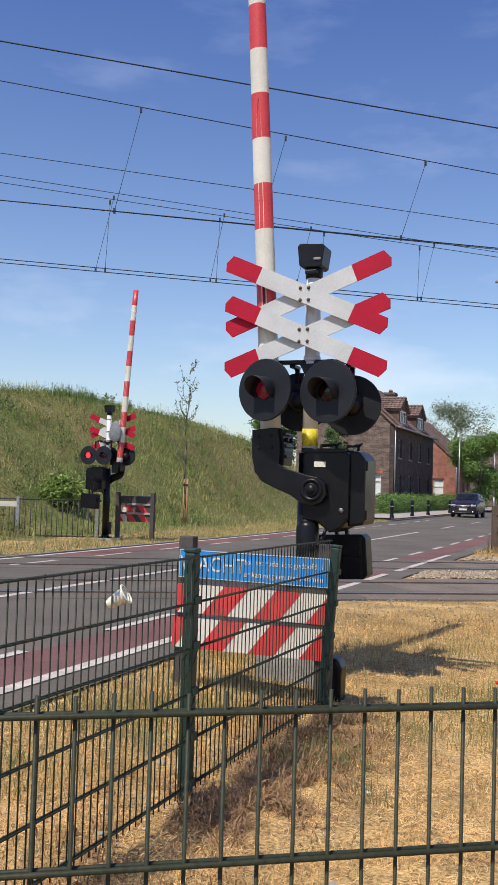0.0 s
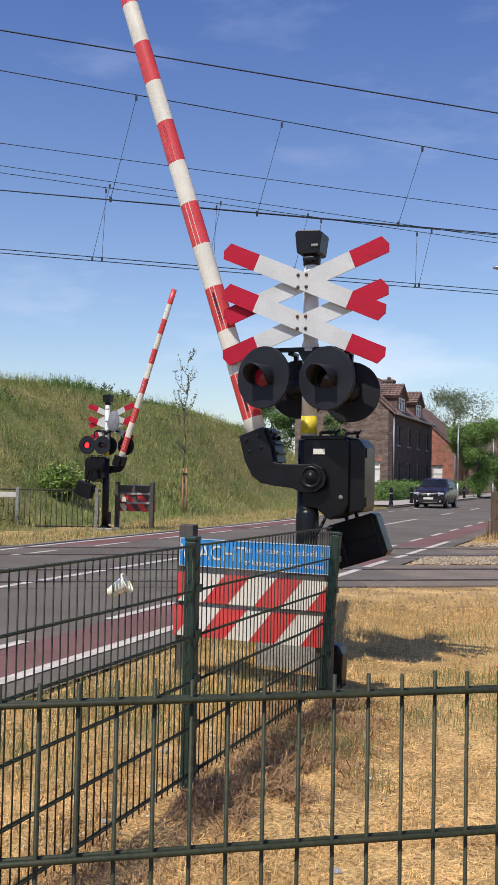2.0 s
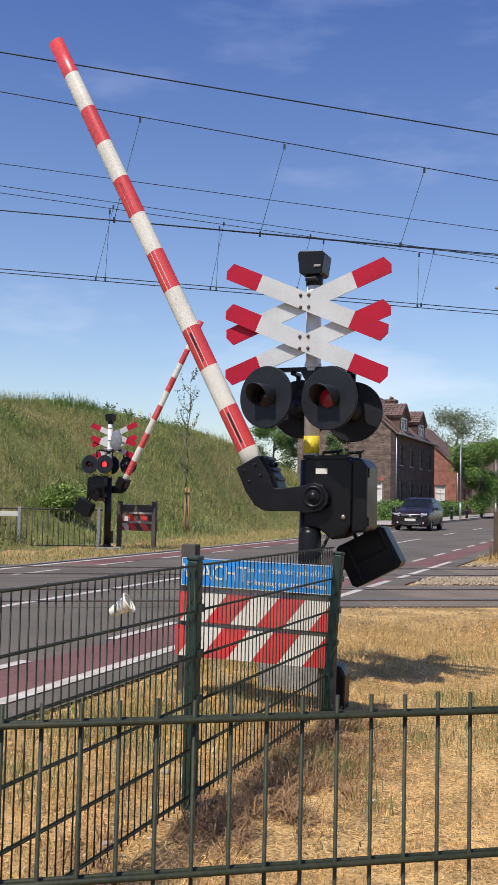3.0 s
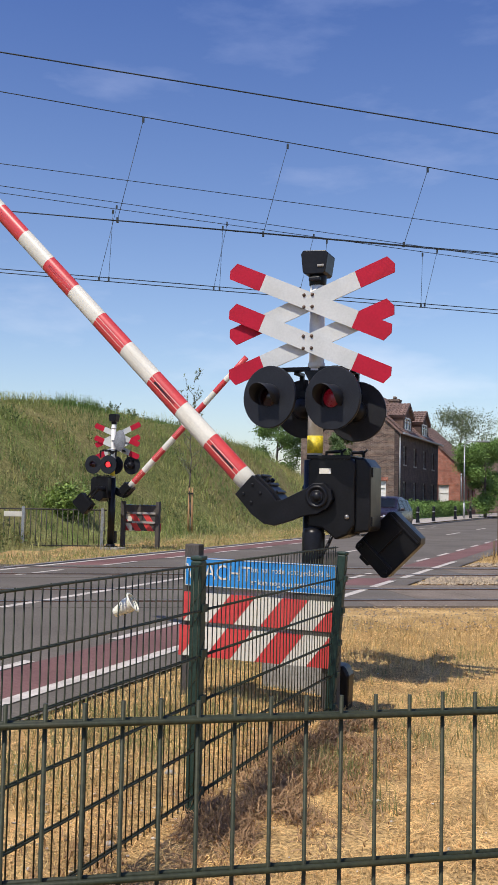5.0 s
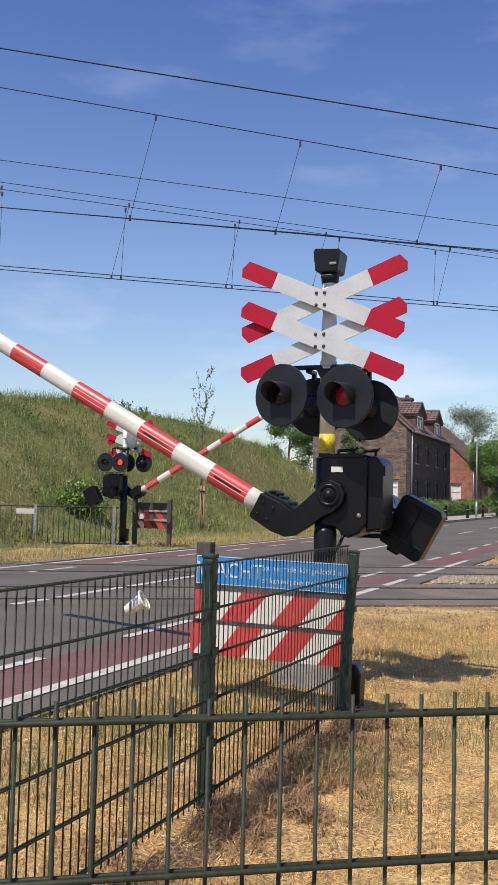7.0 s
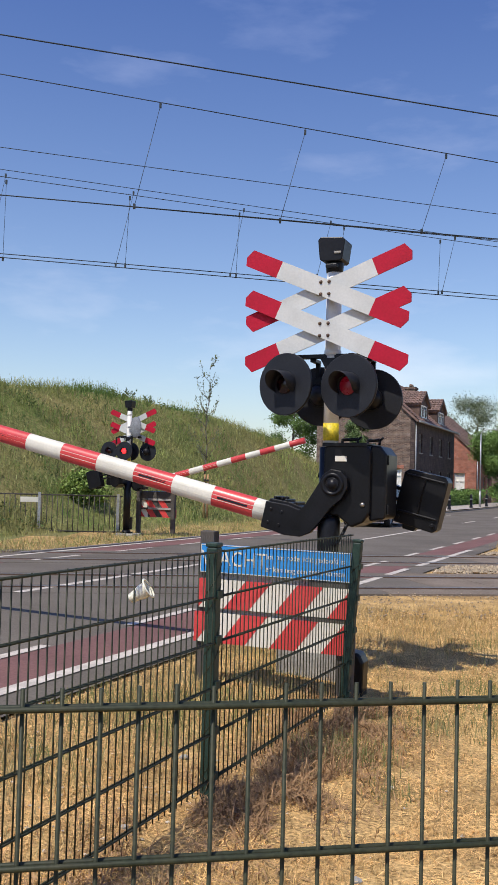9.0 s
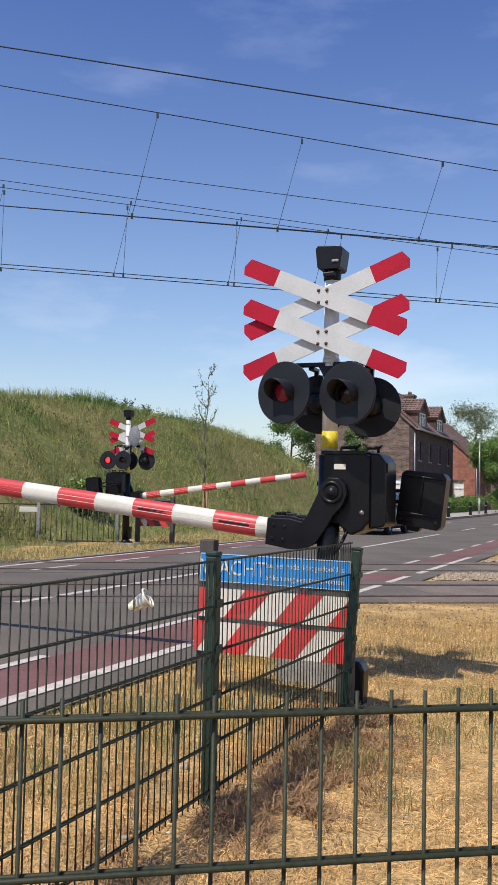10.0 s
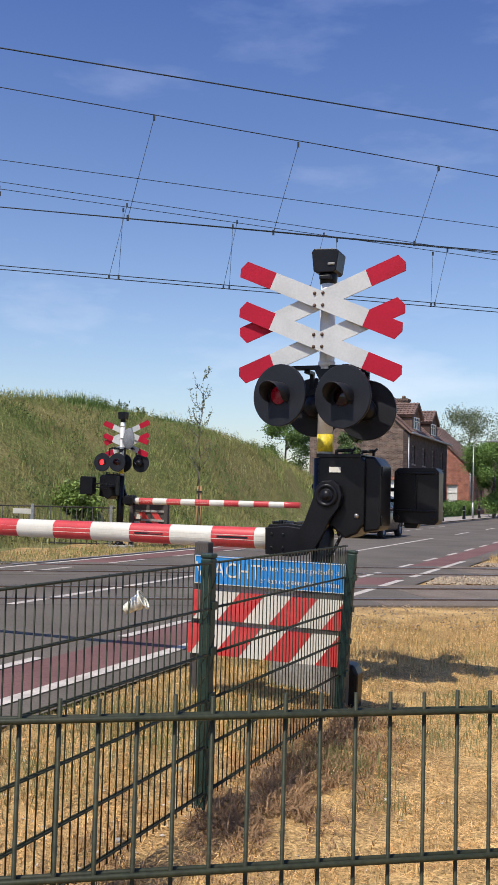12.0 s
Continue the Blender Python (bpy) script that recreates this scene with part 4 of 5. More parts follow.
def house(origin, length, depth, eave, ridge, wall_mat, label, cols, dormers=(), gable_win=None, chimney=None):
    m = Matrix(((U.x, V.x, 0, origin.x), (U.y, V.y, 0, origin.y), (0, 0, 1, origin.z), (0, 0, 0, 1)))
    h = thing("house", m, label, "house", "houses along the road")
    facade = []
    for c in cols:
        for z0, z1 in ((0.9, 2.35), (3.5, 4.8)):
            facade.append((c - 0.5, c + 0.5, z0, z1))
    bm = bmesh.new()
    wall_with_holes(bm, length, eave, 0.3, facade, lambda x, y, z: (x, y, z))
    # brown houses get the brick with the front's shade painted in
    part("wall", bm, SHADED_FRONT if wall_mat is BRICK_WALL else wall_mat, h, "brick street front")
    bm = bmesh.new()
    gh = [(gable_win[0], gable_win[0] + gable_win[2], gable_win[1], gable_win[1] + gable_win[3])] if gable_win else []
    wall_with_holes(bm, depth - 0.6, eave, 0.3, [(a - 0.3, b - 0.3, c, d) for a, b, c, d in gh], lambda x, y, z: (y, x + 0.3, z))
    for x in (0.0, length - 0.3):
        if x:
            bmesh.ops.remove_doubles(bm, verts=bm.verts[:], dist=0.0005)
            bmesh.ops.recalc_face_normals(bm, faces=bm.faces)
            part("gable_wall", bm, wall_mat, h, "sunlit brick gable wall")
            bm = bmesh.new()
        a = [bm.verts.new((x + dx, yy, zz)) for dx in (0, 0.3) for yy, zz in ((0.0, eave), (depth, eave), (depth / 2, ridge))]
        for q in ((0, 1, 2), (5, 4, 3), (0, 3, 4, 1), (1, 4, 5, 2), (2, 5, 3, 0)):
            bm.faces.new([a[i] for i in q])
    bmesh.ops.recalc_face_normals(bm, faces=bm.faces)
    part("far_gable", bm, wall_mat, h)
    bm = bmesh.new()
    wall_with_holes(bm, length, eave, 0.3, [], lambda x, y, z: (x, depth - y, z))
    wall_with_holes(bm, depth - 0.6, eave, 0.3, [], lambda x, y, z: (length - y, x + 0.3, z))
    part("back_wall", bm, wall_mat, h)
    o = 0.18
    k = (ridge - eave) / (depth / 2)
    tile_slope(h, (-o, -0.3, eave - 0.3 * k + 0.12), (length + o, -0.3, eave - 0.3 * k + 0.12), (-o, depth / 2, ridge + 0.12), (length + o, depth / 2, ridge + 0.12))
    tile_slope(h, (length + o, depth + 0.3, eave - 0.3 * k + 0.12), (-o, depth + 0.3, eave - 0.3 * k + 0.12), (length + o, depth / 2, ridge + 0.12), (-o, depth / 2, ridge + 0.12))
    bm = bmesh.new()
    rod(bm, (-o, -0.36, eave - 0.34 * k + 0.1), (length + o, -0.36, eave - 0.34 * k + 0.1), 0.07, 0.07, 10)
    part("gutter", bm, GREY_STEEL, h, "grey roof gutter")
    bm = bmesh.new()
    rod(bm, (0.12, -0.06, 0), (0.12, -0.06, eave - 0.1), 0.05, 0.05, 10)
    part("downpipe", bm, GREY_STEEL, h, "grey downpipe")
    for a, b, z0, z1 in facade:
        window(h, Matrix.Translation(((a + b) / 2, 0.14, z0)), b - a, z1 - z0, False, FRAME_DARK)
    if gable_win:
        y0, z0, w, hh = gable_win
        window(h, Matrix.Translation((0.14, y0 + w / 2, z0)) @ Matrix.Rotation(radians(-90), 4, "Z"), w, hh, True)
        bm = bmesh.new()
        box(bm, (-0.012, y0 + w / 2, z0 + hh + 0.12), (0.05, w + 0.3, 0.22))
        part("lintel", bm, RED_WALL, h, "red brick lintel")
    for x0, w, top in dormers:
        base = eave - 0.1
        d = part("dormer", (lambda b: (wall_with_holes(b, w, top - 0.85 - base, 0.15, [(0.45, w - 0.45, 0.25, top - 1.0 - base)], lambda x, y, z: (x + x0, y - 0.02, z + base)), b)[1])(bmesh.new()), DARK_BRICK, h, "gabled dormer with a tiled roof")
        bm = bmesh.new()
        zt = top - 0.85
        for x in (x0, x0 + w - 0.12):
            prism(bm, [(0.13, base), (2.6, base), (2.6, zt), (0.13, zt)], x, x + 0.12)
        for vert in bm.verts:
            vert.co = Vector((vert.co.y, vert.co.x, vert.co.z))
        a = [bm.verts.new(q) for q in ((x0, 0.0, zt), (x0 + w, 0.0, zt), (x0 + w / 2, 0.0, top - 0.08), (x0, 0.12, zt), (x0 + w, 0.12, zt), (x0 + w / 2, 0.12, top - 0.08))]
        for q in ((0, 1, 2), (5, 4, 3), (0, 3, 4, 1), (1, 4, 5, 2), (2, 5, 3, 0)):
            bm.faces.new([a[i] for i in q])
        bmesh.ops.recalc_face_normals(bm, faces=bm.faces)
        part("cheek", bm, DARK_BRICK, d)
        for sgn, xe in ((-1, x0 - 0.2), (1, x0 + w + 0.2)):
            tile_slope(d, (xe, -0.2, zt - 0.12), (xe, 2.7, zt - 0.12), (x0 + w / 2, -0.2, top), (x0 + w / 2, 2.7, top), "dormer_roof")
        window(d, Matrix.Translation((x0 + w / 2, 0.02, base + 0.25)), w - 0.9, top - 1.25 - base)
    if chimney:
        cx, cy, z0, z1 = chimney
        bm = bmesh.new()
        box(bm, (cx, cy, (z0 + z1) / 2), (0.9, 0.7, z1 - z0))
        box(bm, (cx, cy, z1 - 0.08), (1.0, 0.8, 0.16))
        for dx in (-0.2, 0.2):
            rod(bm, (cx + dx, cy, z1), (cx + dx, cy, z1 + 0.22), 0.12, 0.1, 12)
        part("chimney", bm, BRICK_WALL, h, "brick chimney")
    return h


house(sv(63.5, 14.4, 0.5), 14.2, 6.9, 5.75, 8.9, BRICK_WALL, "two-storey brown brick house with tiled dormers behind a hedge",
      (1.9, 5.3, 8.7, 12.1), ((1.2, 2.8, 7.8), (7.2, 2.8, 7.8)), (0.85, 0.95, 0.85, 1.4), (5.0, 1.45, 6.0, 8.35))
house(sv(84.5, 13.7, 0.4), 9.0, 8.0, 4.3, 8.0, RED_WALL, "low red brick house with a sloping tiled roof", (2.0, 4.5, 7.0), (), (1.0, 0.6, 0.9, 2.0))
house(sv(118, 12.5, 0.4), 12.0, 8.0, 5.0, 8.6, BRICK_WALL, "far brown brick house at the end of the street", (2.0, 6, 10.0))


# ---- trees, bushes, hedge ----
def leaf_cloud(rng, centres, n, spread, size):
    """Many small folded leaves round the centres, as raw verts and faces."""
    c = np.array(centres)
    idx = rng.integers(0, len(c), n)
    p = c[idx] + rng.normal(0, 1, (n, 3)) * spread
    a = rng.normal(0, 1, (n, 3))
    a /= np.linalg.norm(a, axis=1)[:, None]
    b = np.cross(a, rng.normal(0, 1, (n, 3)))
    b /= np.linalg.norm(b, axis=1)[:, None] + 1e-9
    s = size * rng.uniform(0.55, 1.3, (n, 1))
    v = np.stack([p - a * s, p + b * s * 0.45, p + a * s, p - b * s * 0.45], 1).reshape(-1, 3)
    f = [(4 * i, 4 * i + 1, 4 * i + 2, 4 * i + 3) for i in range(n)]
    return v.tolist(), f


def tree(base, height, crown, leaf, n, seed, label, size=0.16, trunk_r=0.16, clear=0.3, sparse=False, category="tree", name="tree"):
    rng = np.random.default_rng(seed)
    t = thing(name, Matrix.Translation(base), label, category, "trees")
    bm = bmesh.new()
    tips = []
    lean = Vector((rng.normal(0, 0.02), rng.normal(0, 0.02), 1))
    prev, pr = Vector((0, 0, -0.1)), trunk_r
    steps = 7
    for i in range(1, steps + 1):
        f = i / steps
        c = Vector((lean.x * height * f + rng.normal(0, 0.012) * height * 0.3, lean.y * height * f + rng.normal(0, 0.012) * height * 0.3, height * 0.96 * f))
        r = trunk_r * (1 - 0.9 * f) + 0.004
        rod(bm, prev, c, pr, r, 8)
        if f > clear:
            for k in range(4 if not sparse else 3):
                az = rng.uniform(0, 2 * math.pi)
                w = crown * math.sin(math.pi * min(1, 0.15 + 0.85 * (1 - (f - clear) / (1 - clear)))) ** 0.6 * rng.uniform(0.6, 1.05)
                start = prev.lerp(c, rng.uniform(0, 1))
                mid = start + Vector((math.cos(az), math.sin(az), rng.uniform(0.35, 0.9))) * w * 0.5
                tip = mid + Vector((math.cos(az + rng.normal(0, 0.4)), math.sin(az + rng.normal(0, 0.4)), rng.uniform(0.1, 0.7))) * w * 0.5
                br = max(r * 0.5, 0.006)
                rod(bm, start, mid, br, br * 0.6, 6)
                rod(bm, mid, tip, br * 0.6, br * 0.2, 6)
                tips += [tuple(mid.lerp(tip, q)) for q in (0.2, 0.6, 1.0)]
                for e in range(2):
                    a2 = az + rng.normal(0, 0.9)
                    tw = mid.lerp(tip, rng.uniform(0.2, 0.9))
                    t2 = tw + Vector((math.cos(a2), math.sin(a2), rng.uniform(0.0, 0.8))) * w * 0.32
                    rod(bm, tw, t2, br * 0.3, br * 0.12, 5)
                    tips += [tuple(t2), tuple(tw.lerp(t2, 0.5))]
        prev, pr = c, r
    tips.append(tuple(prev))
    part("trunk", bm, BARK, t, "tapered bark trunk with limbs")
    v, f = leaf_cloud(rng, tips, n, crown * (0.11 if not sparse else 0.14), size)
    ob = new("crown", raw("crown", v, f, leaf))
    ob.parent = t
    tagged(ob, "leafy crown")
    return t


def bush(base, size, leaf, n, seed, label, leaf_size=0.09, category="bush", name="bush"):
    rng = np.random.default_rng(seed)
    t = thing(name, Matrix.Translation(base), label, category, "bushes")
    pts, bm = [], bmesh.new()
    for k in range(26):
        d = Vector(rng.normal(0, 1, 3))
        d.z = abs(d.z)
        d.normalize()
        tip = Vector((d.x * size[0], d.y * size[1], d.z * size[2])) * rng.uniform(0.55, 1.0)
        rod(bm, (0, 0, 0), tip, 0.02, 0.006, 5)
        pts += [tuple(tip), tuple(tip * 0.75), tuple(tip * 0.5)]
    part("stems", bm, BARK, t)
    v, f = leaf_cloud(rng, pts, n, min(size) * 0.16, leaf_size)
    ob = new("foliage", raw("foliage", v, f, leaf))
    ob.parent = t
    return t


def on_ground(s, v):
    p = sv(s, v)
    p.z = ground_z(p.x, p.y) + (bank_h(s, v) if v > 12.4 else 0) - 0.03
    return p


tree(on_ground(76, 10.4), 5.9, 2.1, LEAF, 38000, 11, "leafy green street tree on the footway", 0.085, 0.14, 0.26)
tree(on_ground(88, 10.4), 6.4, 2.4, LEAF, 26000, 12, "leafy green street tree further along the road", 0.10, 0.14, 0.26)
tree(on_ground(105, 17.4), 10.6, 4.2, LEAF_PALE, 15000, 13, "tall thin-leaved grey-green tree behind the houses", 0.10, 0.20, 0.22)
tree(on_ground(105, 8.4), 6.0, 2.6, LEAF, 14000, 23, "green tree at the far end of the road", 0.13, 0.2, 0.2)
tree(on_ground(125, 8.5), 9.0, 4.0, LEAF_DARK, 14000, 24, "dark green tree closing the far street", 0.16, 0.24, 0.2)
tree(on_ground(70, 25.5), 7.6, 2.4, LEAF, 24000, 14, "green tree rising behind the bank", 0.085, 0.16, 0.2)
tree(on_ground(57, 16.2), 5.6, 1.2, LEAF_DARK, 24000, 15, "dark conifer-like tree beside the brick house", 0.075, 0.12, 0.08)
bush(on_ground(24.1, 15.3), (0.72, 0.72, 0.95), LEAF_BRIGHT, 9000, 16, "bright green bush at the foot of the bank", 0.055)
for k, (s, v, z) in enumerate(((39.8, 22.0, 1.5), (40.6, 21.7, 1.35), (38.9, 22.2, 1.3))):
    bush(on_ground(s, v), (0.6, 0.6, z), LEAF_DARK, 3500, 30 + k, "dark shrub on top of the bank", 0.06)
# young staked tree before the bank
YT = on_ground(29.6, 13.85)


def young_tree():
    """A thin stem with steep switches, leaves set along them."""
    rng = np.random.default_rng(17)
    t = thing("young_tree", Matrix.Translation(YT), "slender young tree with few leaves tied to stakes", "tree", "trees")
    bm = bmesh.new()
    at, tops, leaves = Vector((0, 0, -0.1)), [], []
    for i in range(1, 11):
        nxt = Vector((rng.normal(0, 0.03), rng.normal(0, 0.03), 0.5 * i))
        rod(bm, at, nxt, 0.032 - 0.0028 * (i - 1), 0.032 - 0.0028 * i, 7)
        at = nxt
        tops.append(at.copy())
    for k in range(26):
        start = tops[int(rng.integers(3, 10))].copy()
        start.z += rng.uniform(-0.2, 0.2)
        az, ln = rng.uniform(0, 2 * math.pi), rng.uniform(0.5, 1.25) * (1.15 - 0.12 * start.z)
        out = Vector((math.cos(az), math.sin(az), 0))
        mid = start + out * ln * 0.45 + Vector((0, 0, ln * 0.45))
        tip = mid + out * ln * 0.18 + Vector((0, 0, ln * 0.6))
        rod(bm, start, mid, 0.010, 0.007, 5)
        rod(bm, mid, tip, 0.007, 0.003, 5)
        leaves += [tuple(start.lerp(mid, q)) for q in (0.5, 0.75, 1.0)] + [tuple(mid.lerp(tip, q)) for q in (0.2, 0.4, 0.6, 0.8, 1.0)]
    leaves += [tuple(at - Vector((0, 0, 0.09 * q))) for q in range(12)]
    part("trunk", bm, BARK, t, "thin bark stem with steep switches")
    v, f = leaf_cloud(rng, leaves, 560, 0.04, 0.045)
    ob = new("crown", raw("crown", v, f, LEAF_PALE))
    ob.parent = t
    tagged(ob, "sparse small leaves")


young_tree()
for dx in (-0.065, 0.065):
    bm = bmesh.new()
    rod(bm, (0, 0, -0.2), (random.uniform(-0.02, 0.02), 0, 1.5), 0.034, 0.03, 10)
    solid("tree_stake", bm, WOOD_STAKE, "tan round wooden tree stake", "tree stake", "", "tree stakes", Matrix.Translation(YT + Vector((dx, 0, 0))))
bm = bmesh.new()
box(bm, (0, -0.01, 1.3), (0.17, 0.09, 0.06))
solid("tree_tie", bm, TYRE, "dark rubber tie holding the young tree", "tree tie", m=Matrix.Translation(YT))


def hedge():
    rng = np.random.default_rng(19)
    pts = []
    for k in range(1500):
        s, v = rng.uniform(55, 83), rng.uniform(12.7, 13.6)
        p = sv(s, v, road_z(s) + 0.1 + rng.uniform(0.05, 1.05) + 0.12 * math.sin(s * 1.7) * rng.uniform(0, 1))
        pts.append(tuple(p))
    v, f = leaf_cloud(rng, pts, 34000, 0.09, 0.065)
    tagged(new("hedge", raw("hedge", v, f, LEAF)), "clipped dark green hedge along the footway", "hedge")


hedge()


# ---- street furniture ----
def bollard(m):
    b = thing("bollard", m, "black cast bollard at the edge of the footway", "bollard", "bollards")
    bm = bmesh.new()
    lathe(bm, [(0.11, -0.05), (0.11, 0.12), (0.085, 0.16), (0.08, 0.62), (0.1, 0.66), (0.1, 0.7), (0.07, 0.74), (0.085, 0.8), (0.05, 0.88), (0, 0.9)], Matrix(), 16)
    part("shaft", bm, BLACK_PAINT, b)
    bm = bmesh.new()
    rod(bm, (0, 0, 0.55), (0, 0, 0.6), 0.087, 0.087, 16)
    part("band", bm, GREY_STEEL, b, "pale band")
    return b


first = bollard(Matrix.Translation(sv(46.6, 10.6, road_z(46.6) + 0.1)))
for s in (51.5, 56.0, 63.5, 70):
    copy_thing(first, Matrix.Translation(sv(s, 10.6, road_z(s) + 0.1)))


def street_lamp(m, h):
    b = thing("street_lamp", m, "slim grey steel street lamp with a curved arm", "street lamp", "street lamps")
    bm = bmesh.new()
    rod(bm, (0, 0, -0.1), (0, 0, 1.1), 0.075, 0.075, 14)
    rod(bm, (0, 0, 1.1), (0, 0, h - 0.4), 0.055, 0.04, 14)
    prev = Vector((0, 0, h - 0.4))
    for i in range(1, 7):
        a = radians(15 * i)
        c = Vector((0.45 * (1 - math.cos(a)), 0, h - 0.4 + 0.4 * math.sin(a)))
        rod(bm, prev, c, 0.038, 0.036, 10)
        prev = c
    rod(bm, prev, prev + Vector((0.7, 0, 0.02)), 0.035, 0.03, 10)
    part("pole", bm, GREY_STEEL, b)
    bm = bmesh.new()
    lathe(bm, [(0, -0.35), (0.06, -0.33), (0.11, -0.1), (0.12, 0.2), (0.06, 0.36), (0, 0.37)], Matrix.Translation((1.45, 0, h + 0.02)) @ Matrix.Rotation(radians(90), 4, "Y") @ Matrix.Diagonal((0.6, 1, 1, 1)), 14)
    part("lantern", bm, GREY_STEEL, b, "grey lantern head")
    return b


lampost = street_lamp(Matrix.Translation(sv(68.0, 10.75, road_z(68.0) + 0.1)), 5.4)
copy_thing(lampost, Matrix.Translation(sv(84, 10.3, road_z(84) + 0.1)))


# tall lamp on the near side of the road, its lantern reaching in
copy_thing(street_lamp(pose(9.4, 30.0, 0.15, 0, 0, 180), 8.1), pose(30, 84, 0.3, 0, 0, 180))


def poppy(x, y):
    f = thing("poppy", Matrix.Translation((x, y, ground_z(x, y))), "small red poppy on a thin stem in the grass", "flower", "poppies")
    bm = bmesh.new()
    rod(bm, (0, 0, -0.01), (0.01, 0, 0.16), 0.0025, 0.002, 6)
    part("stem", bm, LEAF, f)
    bm = bmesh.new()
    lathe(bm, [(0.004, 0.155), (0.018, 0.162), (0.03, 0.178), (0.028, 0.18), (0.016, 0.166), (0.003, 0.158)], Matrix(), 10)
    part("petals", bm, POPPY, f, "red petals")


POPPY = mat("poppy petals", (0.75, 0.03, 0.015), (0.6, 0.02, 0.01), 20, 0.5)
poppy(1.78, 6.75)
poppy(2.15, 7.3)


# bar fence behind the far signal
def bar_fence(m, n, label):
    f = thing("bar_fence", m, label, "fence", "bar fences")
    bm = bmesh.new()
    rod(bm, (0, 0, 0.05), (0, 0, 1.0), 0.011, 0.011, 6)
    me = mesh_of(bm, "bar", WOOD_DARK)
    pieces("bar", me, [Matrix.Translation((-0.13 * k, 0, 0)) for k in range(n)], f)
    bm = bmesh.new()
    rod(bm, (0.05, 0, 0), (-0.13 * n, 0, 0), 0.017, 0.017, 8)
    me = mesh_of(bm, "rail", WOOD_DARK)
    pieces("rail", me, [Matrix.Translation((0, 0, z)) for z in (0.08, 0.98)], f)
    bm = bmesh.new()
    box(bm, (0, 0, 0.5), (0.07, 0.06, 1.08))
    me = mesh_of(bm, "post", GREY_STEEL)
    pieces("post", me, [Matrix.Translation((-0.13 * k - 0.06, 0.01, 0)) for k in range(0, n, 15)], f)
    return f


FF = Vector((-3.75, 24.2, 0.1))
bar_fence(pose(FF.x, FF.y, FF.z, 0, 0, 8), 60, "dark metal bar fence with grey posts before the bank")
bm = bmesh.new()
box(bm, (0, 0, 0), (0.44, 0.012, 0.13))
solid("plate", bm, WHITE_SHEET, "small blank grey-white plate on the bar fence", "plate", m=pose(-5.98, 23.87, 0.95, 0, 0, 8), bevel=0.004)


def paddock_fence():
    f = thing("timber_fence", pose(5.93, 23.1, 0.15, 0, 0, 5), "weathered brown timber post and rail fence by the track", "fence")
    for x, h in ((0, 1.12), (1.9, 1.12)):
        bm = bmesh.new()
        box(bm, (x, 0, h / 2 - 0.1), (0.15, 0.13, h + 0.2))
        part("post", bm, WOOD_POST, f, bevel=0.015)
    for z in (0.55, 0.95):
        bm = bmesh.new()
        box(bm, (0.95, -0.07, z), (1.9, 0.04, 0.13))
        part("rail", bm, WOOD_POST, f, bevel=0.008)
    bm = bmesh.new()
    rod(bm, (-0.2, -0.1, -0.05), (-0.2, -0.1, 0.42), 0.03, 0.03, 8)
    part("stump", bm, WOOD_POST, f)


paddock_fence()

# crumpled cup caught in the wire mesh
CUPP = A0 - FD * 0.717
cup = thing("plastic_cup", Matrix.Translation((CUPP.x, CUPP.y - 0.012, 1.03)) @ Matrix.Rotation(radians(58), 4, "Y") @ Matrix.Rotation(radians(12), 4, "X") @ Matrix.Scale(0.85, 4), "crumpled white plastic cup stuck in the wire fence", "cup")
bm = bmesh.new()
lathe(bm, [(0.0, -0.045), (0.024, -0.045), (0.026, -0.04), (0.034, 0.03), (0.038, 0.045), (0.041, 0.047), (0.037, 0.042), (0.031, 0.02), (0.024, -0.036), (0.0, -0.037)], Matrix(), 18)
for vert in bm.verts:
    vert.co.x *= 1 + 0.16 * math.sin(vert.co.z * 70 + 1)
    vert.co.y *= 0.8 + 0.1 * math.sin(vert.co.z * 90)
part("beaker", bm, PLASTIC_WHITE, cup)
bm = bmesh.new()
lathe(bm, [(0.038, 0.047), (0.043, 0.049), (0.043, 0.054), (0.037, 0.055)], Matrix.Diagonal((1.12, 0.85, 1, 1)), 18)
part("rim", bm, PLASTIC_WHITE, cup)
bm = bmesh.new()
prism(bm, [(-0.06, -0.05), (0.05, -0.05), (0.06, 0.27), (0.03, 0.33), (-0.05, 0.34), (-0.07, 0.3)], -0.08, 0.08)
solid("cable_marker", bm, BLACK_PAINT, "small black rounded cable marker on the grass", "cable marker", m=pose(0.63, 6.65, 0.0, 0, 0, -20), bevel=0.02)


# ---- car ----
PALE_PLATE = mat("pale number plate", (0.72, 0.70, 0.62), (0.62, 0.60, 0.54), 8, 0.4)


